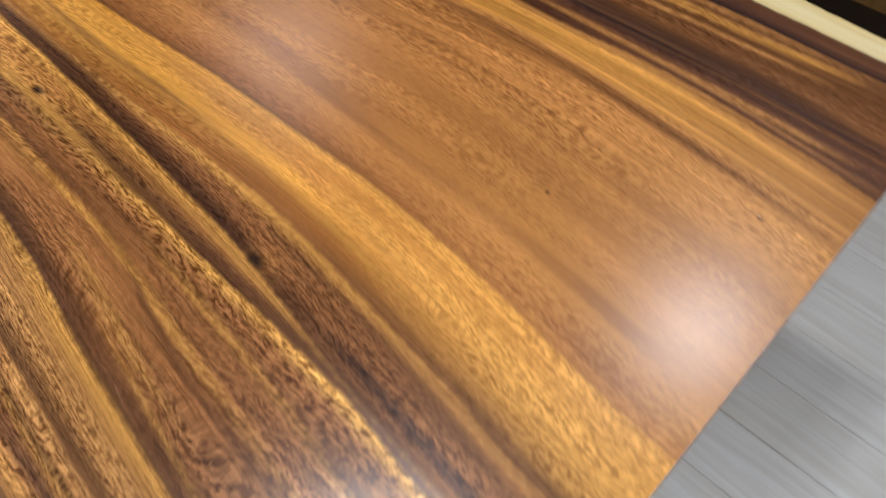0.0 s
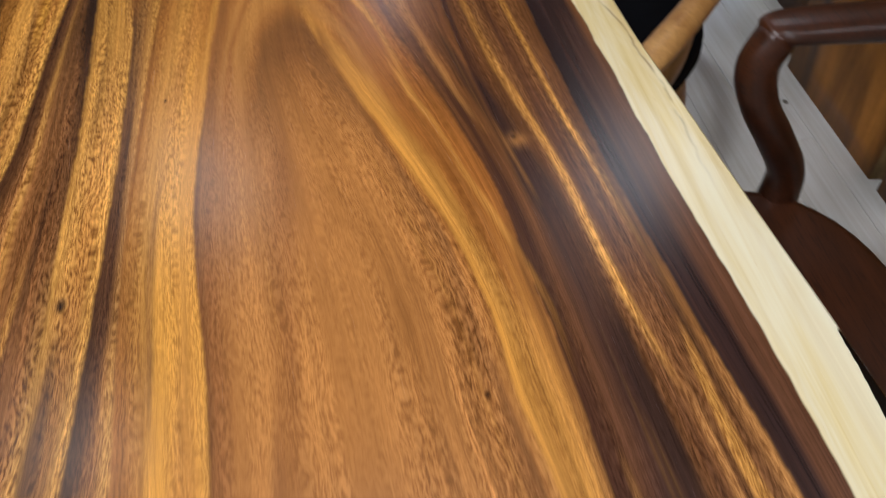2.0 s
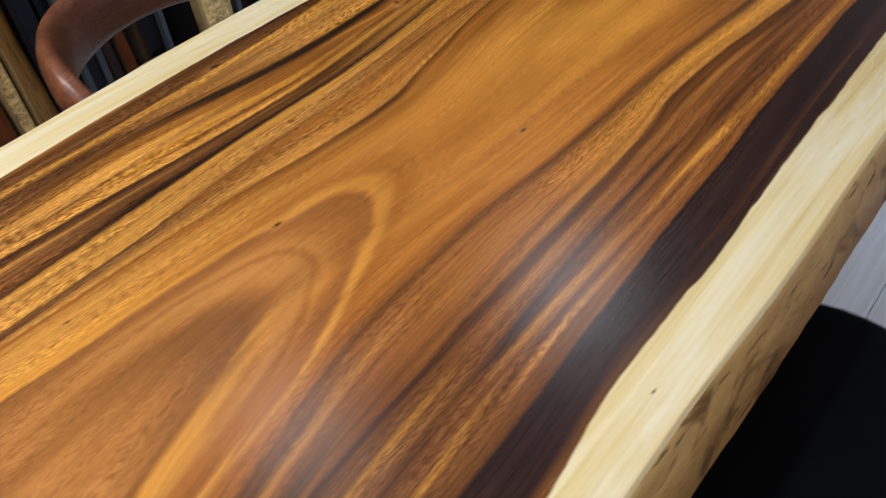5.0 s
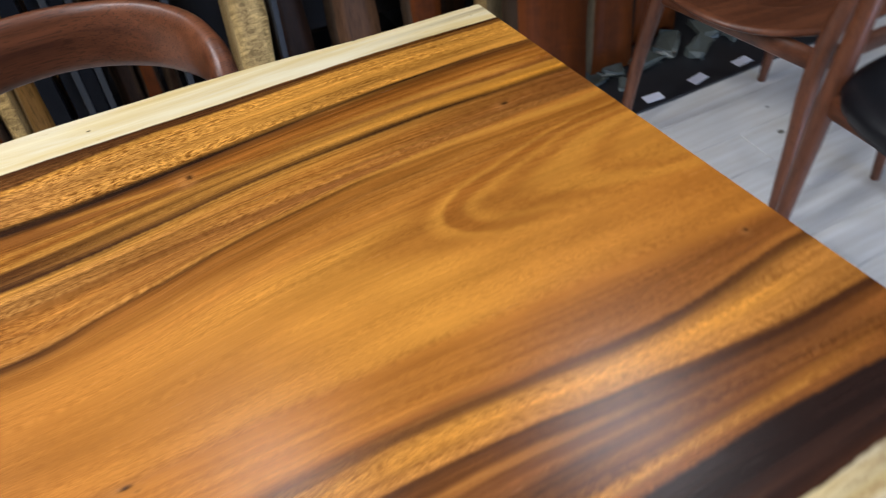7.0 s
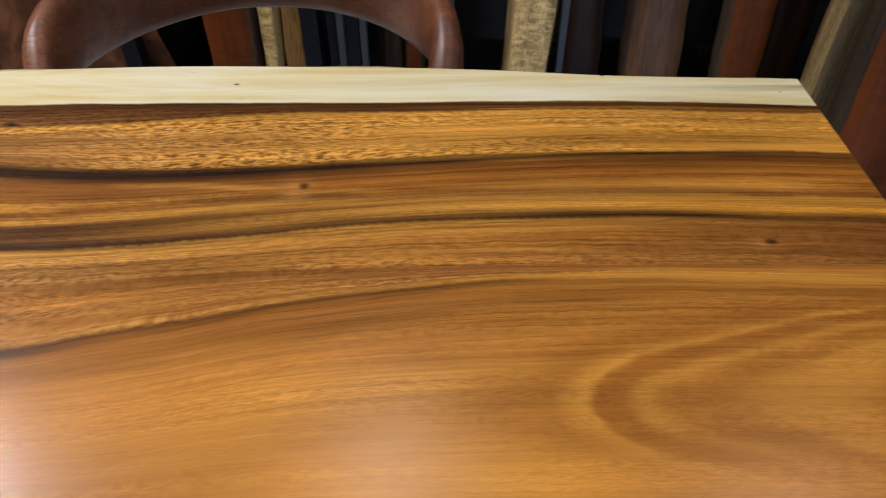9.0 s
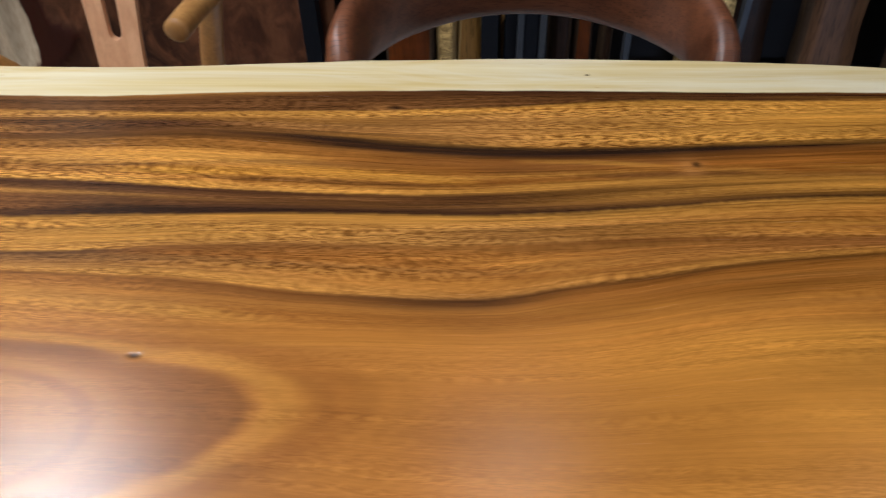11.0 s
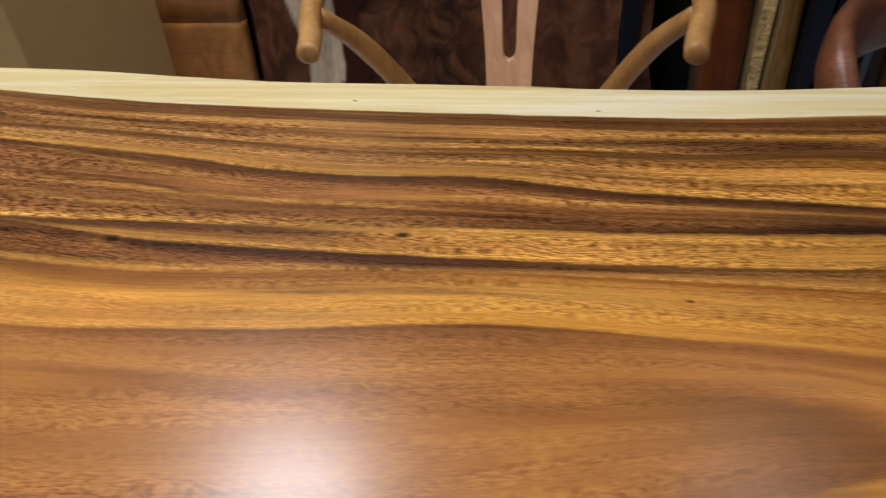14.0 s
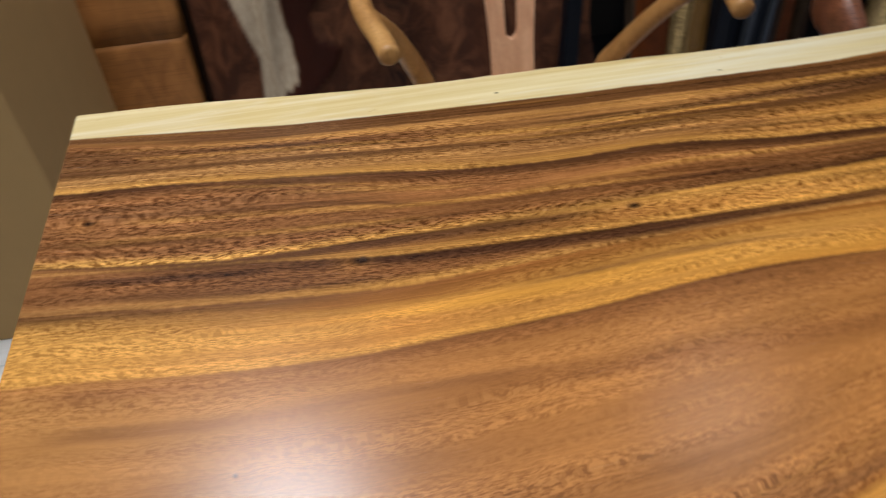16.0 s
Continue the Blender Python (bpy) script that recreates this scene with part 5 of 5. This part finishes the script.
# ---- goods along the walls ----
def board_mesh(width, height, thick, seed, wobble=0.02, taper=0.0):
    """A plank with natural, uneven long edges, standing on its lower end; local y is its thickness."""
    rng = random.Random(seed)
    ph = [rng.uniform(0, 6.28) for _ in range(8)]
    bm = bmesh.new()
    nz, rows = 26, []
    for k in range(nz + 1):
        z = height * k / nz
        wl = sum(math.sin(z * f + p) / (f**0.6) for f, p in zip((3, 7, 15, 31), ph)) * wobble * 0.6
        wr = sum(math.sin(z * f + p) / (f**0.6) for f, p in zip((3.4, 8, 14, 29), ph[4:])) * wobble * 0.6
        l, r = -width / 2 + wl + taper * z, width / 2 + wr + taper * z
        b = min(thick * 0.35, 0.012)
        prof = [(l, 0.3), (l + b, -0.5), (l + width * 0.35, -0.5), (r - width * 0.35, -0.5), (r - b, -0.5), (r, 0.3), (r - b * 0.5, 0.5), (l + b * 0.5, 0.5)]
        rows.append([bm.verts.new((px, py * thick, z)) for px, py in prof])
    m = len(rows[0])
    for a, b in zip(rows, rows[1:]):
        for k in range(m):
            f = bm.faces.new((a[k], a[(k + 1) % m], b[(k + 1) % m], b[k]))
            f.material_index = 1 if k in (0, 4, 5) else 0
    bm.faces.new(rows[0][::-1]), bm.faces.new(rows[-1])
    return bm


BARK_PALE = wood("pale_live_edge", lin(96, 70, 40), lin(190, 160, 108), 0.6, 2, 2.0, 0.6, gloss=0.18)
BARK_DARK = wood("brown_bark_edge", lin(30, 21, 15), lin(84, 64, 46), 0.75, 2, 2.2, 0.6, gloss=0.18)
BURL = wood("cream_burl", lin(92, 66, 32), lin(188, 156, 100), 0.5, 2, 2.6, 0.7, figure=0.5, gloss=0.18)
S_RED = wood("red_brown_slab", lin(38, 15, 4), lin(104, 50, 15), 0.55, 2, 0.8, 0.75, figure=0.12, gloss=0.1, pore_depth=0.25)
S_BROWN = wood("brown_slab", lin(46, 29, 19), lin(104, 70, 44), 0.45, 2, 1.0, 0.6, gloss=0.18)
S_TAN = wood("tan_slab", lin(86, 58, 26), lin(140, 102, 52), 0.5, 2, 1.0, 0.6, gloss=0.18)
S_DARK = wood("dark_slab", lin(22, 12, 7), lin(56, 33, 18), 0.5, 2, 1.0, 0.6, gloss=0.18)
S_GREY = wood("weathered_slab", lin(62, 54, 40), lin(130, 112, 84), 0.6, 2, 1.3, 0.6, gloss=0.18)
S_STRIPE = wood("striped_slab", lin(50, 27, 12), lin(186, 122, 52), 0.4, 2, 1.4, 0.85, gloss=0.18, pore_depth=0.2)
S_MAPLE = wood("figured_maple", lin(104, 64, 32), lin(156, 104, 56), 0.5, 0, 0.5, 0.75, figure=0.3, gloss=0.18, pore_depth=0.15)


def leaning_slab(x, y, width, height, thick, lean, material, edge, label, seed, face=1, turn=0.0, wobble=0.02, taper=0.0, tilt=0.0):
    """face 1: leans on the north wall; -1: on the south side. tilt: degrees by which it tips sideways."""
    ob = part("timber_slab", board_mesh(width, height, thick, seed, wobble, taper), None)
    ob.data.materials.append(material), ob.data.materials.append(edge)
    ob.matrix_basis = pose(x, y, 0.0, -lean * face, tilt, turn + (0 if face > 0 else 180))
    ob.location.z = thick * 0.5 * math.sin(radians(lean)) + width * 0.5 * math.sin(radians(tilt)) + 0.001
    return tagged(ob, label, "timber slab", "upright timber slabs")


for x, y, w, h, t, lean, m, e, label, seed in (
    (0.135, 1.2, 0.13, 1.9, 0.05, 6, S_RED, BARK_DARK, "orange-brown timber slab with rough bark edge, upright on the floor", 1),
    (0.215, 1.22, 0.055, 1.8, 0.05, 5, BURL, BARK_PALE, "narrow cream burl slab with ragged pale edge", 2),
    (0.275, 1.23, 0.075, 1.9, 0.05, 5, S_TAN, BARK_PALE, "tan timber slab standing upright", 3),
    (0.348, 1.25, 0.022, 1.9, 0.03, 4, S_TAN, S_BROWN, "thin tan plank between the uprights", 17),
    (0.47, 1.24, 0.06, 1.9, 0.06, 6, S_DARK, BARK_DARK, "weathered dark slab with bark edge", 4),
    (0.53, 1.26, 0.05, 1.9, 0.05, 5, S_RED, BARK_DARK, "reddish timber slab standing upright in the row", 5),
    (0.58, 1.25, 0.045, 1.9, 0.05, 5, S_DARK, BARK_DARK, "narrow dark slab with rough bark", 18),
    (0.775, 1.18, 0.1, 1.7, 0.05, 7, BURL, BARK_PALE, "cream spalted slab with wrinkled pale surface", 6),
    (0.915, 1.34, 0.12, 2.0, 0.05, 4, S_DARK, BARK_DARK, "dark brown slab in the shade of the row", 7),
    (1.05, 1.22, 0.14, 2.0, 0.05, 6, S_BROWN, BARK_DARK, "brown timber slab with lighter outer edge", 8),
    (1.245, 1.2, 0.1, 1.9, 0.05, 6, S_RED, BARK_DARK, "red-brown slab with knobbly edge", 9),
    (1.36, 1.27, 0.1, 1.9, 0.06, 5, S_DARK, BARK_DARK, "dark narrow slab behind the others", 10),
    (1.43, 1.16, 0.11, 2.0, 0.06, 6, S_GREY, BARK_PALE, "grey-brown slab with furrowed bark edge", 11),
    (1.43, 0.9, 0.23, 2.0, 0.06, 12, S_RED, BARK_DARK, "wide polished red-brown slab with swirling grain", 12),
    (1.68, 0.98, 0.15, 2.0, 0.06, 11, S_RED, S_GREY, "red-brown slab with grey sapwood edge", 13),
    (1.9, 1.06, 0.17, 2.0, 0.06, 7, S_RED, BARK_DARK, "red-brown slab near the corner of the row", 14),
    (2.28, 1.16, 0.2, 2.0, 0.06, 7, S_BROWN, BARK_DARK, "broad brown slab near the corner of the row", 15),
    (2.52, 1.16, 0.2, 2.0, 0.06, 7, S_RED, BARK_DARK, "broad red slab near the corner of the row", 16),
):
    leaning_slab(x, y, w, h, t, lean, m, e, label, seed, tilt={11: 5.0, 12: 6.0, 13: 4.0}.get(seed, 0.0))
maple = thing("maple_board", "figured orange-brown maple board jointed across, leaning on the wall", "timber board", at=(-1.06, 1.22, 0.002))
maple.matrix_basis = pose(-1.06, 1.22, 0.002, -5, 0, 0)
for z0, z1, seed in ((0.0, 0.366, 20), (0.3675, 1.9, 22)):
    panel = part("board_panel", moved(board_mesh(0.215, z1 - z0, 0.035, seed, 0.002), pose(0, 0, z0)), S_MAPLE, maple)
    panel.data.materials.append(S_MAPLE)
leaning_slab(-0.945, 1.3, 0.06, 1.9, 0.03, 4, S_DARK, S_DARK, "dark narrow board behind the hide", 21, wobble=0.004)
for x, y, w, h, lean, m, e, label, seed in (
    (0.46, -1.26, 0.42, 1.9, 6, S_STRIPE, BARK_PALE, "wide striped orange-brown slab leaning beside the chairs", 31),
    (0.07, -1.26, 0.34, 1.9, 6, S_STRIPE, BARK_PALE, "striped orange-brown slab with pale edge leaning", 32),
    (-0.24, -1.27, 0.22, 1.9, 6, S_STRIPE, BARK_PALE, "striped brown slab with cream bark edge", 33),
    (-0.47, -1.28, 0.2, 1.9, 6, S_DARK, BARK_PALE, "dark brown slab with cream bark edge", 34),
    (-0.7, -1.28, 0.22, 1.9, 6, S_TAN, BARK_DARK, "olive-tan slab with dark edge leaning", 35),
    (-0.95, -1.28, 0.24, 1.9, 6, S_RED, BARK_DARK, "dark red slab at the end of the row", 36),
    (0.86, -1.36, 0.3, 1.9, 6, S_BROWN, BARK_PALE, "brown slab with pale edge beside the chairs", 37),
    (1.2, -1.36, 0.3, 1.9, 6, S_TAN, BARK_PALE, "tan slab with pale edge beside the chairs", 38),
):
    leaning_slab(x, y, w, h, 0.05, lean, m, e, label, seed, face=-1)

# Steel uprights of the rack that the slabs lean on.
for x, y, m, label in ((-0.07, 1.2, NAVY, "navy steel upright of the timber rack"), (0.315, 1.2, NAVY, "navy steel upright of the timber rack"), (0.365, 1.22, NAVY, "navy steel upright of the timber rack"), (0.38, 1.18, GREYSTEEL, "grey steel strip standing in the rack"), (0.4, 1.2, NAVY, "navy steel upright of the timber rack"), (0.427, 1.18, GREYSTEEL, "grey steel strip standing in the rack"), (0.607, 1.18, GREYSTEEL, "grey steel strip standing in the rack"), (0.845, 1.2, GREYSTEEL, "grey steel strip standing in the rack")):
    bm = box((-0.018, -0.02, 0), (0.018, 0.02, 1.9), 0.002) if m is NAVY else box((-0.007, -0.012, 0), (0.007, 0.012, 1.9), 0.002)
    ob = part("rack_upright", bm, m, smooth=False)
    ob.location = (x, y, 0)
    tagged(ob, label, "rack upright", "rack uprights")


plinth = part("rack_plinth", box((-0.95, 1.12, 0.0), (1.28, 1.6, 0.02), 0.004), BLACKPAINT, smooth=False)
tagged(plinth, "low black plinth under the upright slabs", "plinth")


def cowhide():
    """A hide hung on the wall: a soft sheet with folds and a lobed edge."""
    nx, nz = 190, 130
    xs, zs = np.linspace(-0.93, 0.0, nx), np.linspace(0.03, 1.7, nz) ** 1.0
    gx2, gz2 = np.meshgrid(xs, zs, indexing="ij")
    fold = ripple(gx2, gz2, 3, 1.3, 41) * 0.10 + ripple(gx2, gz2, 9, 3, 42) * 0.02
    fold += 0.018 * np.exp(-(((gx2 + 0.79) / 0.012) ** 2)) - 0.02 * np.exp(-(((gx2 + 0.765 + 0.02 * np.sin(gz2 * 7)) / 0.018) ** 2))
    edge = ripple(gz2, gx2 * 0, 2.5, 1, 43)
    squeeze = gx2 + 0.05 * edge * np.where(gx2 > -0.2, (gx2 + 0.2) / 0.2, 0)
    yy = 1.25 + 0.13 * (gz2 / 1.7) + fold
    left = np.interp(gz2, [0.0, 0.2, 0.3, 0.4, 0.6, 1.7], [-0.82, -0.815, -0.805, -0.83, -0.88, -0.9])
    right = np.interp(gz2, [0.0, 0.19, 0.22, 0.3, 0.42, 0.7, 1.7], [-0.8, -0.775, -0.72, -0.725, -0.74, -0.7, -0.66]) + ripple(gx2, gz2, 9, 14, 47) * 0.012
    white = np.clip(np.minimum(gx2 - left, right - gx2) / 0.006, 0, 1)
    tip = np.interp(gz2, [0.0, 0.19, 0.25, 0.29, 0.33, 0.38, 0.45, 1.7], [-0.74, -0.7, -0.64, -0.605, -0.66, -0.67, -0.62, -0.5]) + ripple(gx2, gz2, 9, 14, 48) * 0.012
    lobe = np.clip(np.minimum(gx2 - right, tip - gx2) / 0.005, 0, 1)
    yy -= 0.012 * lobe
    verts = np.stack([squeeze, yy, gz2], -1).reshape(-1, 3)
    idx = np.arange(nx * nz).reshape(nx, nz)
    faces = np.stack([idx[:-1, :-1], idx[1:, :-1], idx[1:, 1:], idx[:-1, 1:]], -1).reshape(-1, 4)
    me = bpy.data.meshes.new("cowhide")
    me.from_pydata(verts.tolist(), [], faces.tolist())
    a = me.attributes.new("patch", "FLOAT", "POINT")
    a.data.foreach_set("value", white.ravel().astype(np.float32))
    a = me.attributes.new("lobe", "FLOAT", "POINT")
    a.data.foreach_set("value", lobe.ravel().astype(np.float32))
    me.shade_smooth()
    me.materials.append(hide_material())
    ob = tagged(new("cowhide", me), "dark brown cowhide with white patches hung on the wall", "cowhide")
    solid = ob.modifiers.new("thickness", "SOLIDIFY")
    solid.thickness = 0.004
    return ob


cowhide()


def label_sheet(parent, x, z, w, h):
    """A delivery note on the carton: ruled lines with bars for its print."""
    y = -0.0012
    sheet = part("delivery_note", box((x - w, y - 0.0006, z - h), (x, y + 0.0006, z), 0), PAPER, parent, "white ruled delivery note", smooth=False)
    ink_y = y - 0.0008
    rows = 7
    for k in range(rows):
        zz = z - 0.012 - k * (h - 0.045) / (rows - 1)
        part("ruled_line", box((x - w, ink_y - 0.0003, zz - 0.0006), (x - 0.018, ink_y, zz + 0.0006), 0), INK, sheet, smooth=False)
        if k < rows - 2:
            part("print_bar", box((x - w + 0.06, ink_y - 0.0003, zz - 0.0145), (x - 0.09 - 0.03 * (k % 3), ink_y, zz - 0.0095), 0), INK, sheet, smooth=False)
    part("print_bar", box((x - 0.11, ink_y - 0.0003, z - h + 0.014), (x - 0.035, ink_y, z - h + 0.022), 0), INK, sheet, smooth=False)
    bm = bmesh.new()
    bmesh.ops.create_cone(bm, cap_ends=True, segments=20, radius1=0.008, radius2=0.008, depth=0.0006)
    part("round_mark", moved(bm, pose(x - 0.13, ink_y, z - h + 0.018, 90)), INK, sheet)


def carton():
    c = thing("cardboard_carton", "tall brown cardboard carton with a paper delivery note", "carton", at=(-1.155, 0.75, 0))
    part("body", box((-0.75, 0, 0.002), (0, 0.52, 1.15), 0.004), CARD, c, smooth=False)
    label_sheet(c, -0.105, 0.572, 0.32, 0.205)
    ring = [(-0.24 + 0.135 * math.cos(a), -0.0028, 0.6 + 0.075 * math.sin(a) - 0.25 * 0.135 * math.cos(a) * 0.3, 0.0016, 0.0006) for a in np.linspace(0, 6.4, 26)]
    part("marker_ring", sweep(ring, 6, 2, up=(0, 1, 0)), REDPEN, c, "red marker ring")
    for x0, z0, x1, z1 in ((-0.30, 0.655, -0.315, 0.59), (-0.262, 0.66, -0.285, 0.575), (-0.21, 0.64, -0.213, 0.6), (-0.19, 0.632, -0.165, 0.634), (-0.165, 0.634, -0.17, 0.595), (-0.26, 0.74, -0.24, 0.70), (-0.24, 0.70, -0.22, 0.745), (-0.2, 0.75, -0.21, 0.69), (-0.205, 0.72, -0.17, 0.69)):
        part("marker_stroke", sweep([(x0, -0.0024, z0, 0.0014, 0.0006), ((x0 + x1) / 2, -0.0024, (z0 + z1) / 2, 0.0014, 0.0006), (x1, -0.0024, z1, 0.0014, 0.0006)], 6, 2, up=(0, 1, 0)), REDPEN if z0 < 0.67 else INK, c)
    return c


carton()

# Dark mat with price tags and offcuts by the row of slabs.
mat_ob = part("rubber_mat", box((1.285, 0.765, 0.0), (2.7, 1.61, 0.008), 0.002), MATBLACK, smooth=False)
tagged(mat_ob, "dark ribbed rubber mat along the foot of the slabs", "mat")
for k, (tx, ty, turn) in enumerate(((1.56, 0.8, 8), (1.71, 0.795, -5), (1.87, 0.8, 10), (2.03, 0.8, 4), (2.18, 0.81, -6))):
    bm = box((-0.028, -0.015, 0), (0.028, 0.015, 0.0012), 0)
    for v in bm.verts:
        v.co.z += 0.25 * v.co.x * v.co.x
    tag = part("price_tag", bm, PAPER, smooth=False)
    tag.matrix_basis = pose(tx, ty, 0.0085, 0, 0, turn)
    tagged(tag, "small white paper price tag lying on the mat", "price tag", "price tags")
for k, (tx, ty, s, turn) in enumerate(((1.6, 0.93, 0.06, 20), (1.7, 0.98, 0.07, 65), (1.8, 0.94, 0.06, 10), (1.9, 0.97, 0.07, 40), (1.56, 0.86, 0.04, 75), (1.97, 0.91, 0.06, 30), (2.05, 0.98, 0.06, 80), (1.68, 0.88, 0.035, 50), (2.12, 0.92, 0.05, 15))):
    bm = box((-s * 0.8, -s * 0.4, 0), (s * 0.8, s * 0.4, s * 0.3), 0.004)
    rng = random.Random(k)
    for v in bm.verts:
        v.co += Vector((rng.uniform(-1, 1), rng.uniform(-1, 1), 0 if v.co.z < 0.001 else rng.uniform(-1, 1))) * s * 0.15
    ob = part("stone_offcut", bm, GLASSGREY, smooth=False)
    ob.matrix_basis = pose(tx, ty, 0.0085, 0, 0, turn)
    tagged(ob, "grey stone offcut lying on the dark mat", "offcut", "offcuts")

# ---- floor boards ----
sub = tagged(part("floor", box((-4.1, -3.1, -0.1), (4.1, 1.72, -0.012), 0), BLACKPAINT, smooth=False), kind="structure")
PITCH = 0.1165
rng = random.Random(5)
meshes = {}
row = 0
y = -3.0455
while y < 1.6:
    x, n = -4.0, rng.choice((0.6, 1.0, 1.4, 1.8))
    while x < 3.99:
        left = round(4.0 - x, 1)
        n = min(n, left)
        if 0 < left - n < 0.5:
            n = left
        n = round(n, 1)
        if n not in meshes:
            me = bpy.data.meshes.new("floorboard")
            b = box((0.0006, 0.0007, -0.012), (n - 0.0006, PITCH - 0.0007, 0.0), 0.0008, 1)
            b.to_mesh(me)
            b.free()
            me.materials.append(FLOORWOOD)
            meshes[n] = me
        plank = new("floorboard", meshes[n])
        plank.parent = sub
        plank.location = (x, y, 0)
        x += n
        n = rng.choice((1.8, 2.2, 2.6))
    y += PITCH
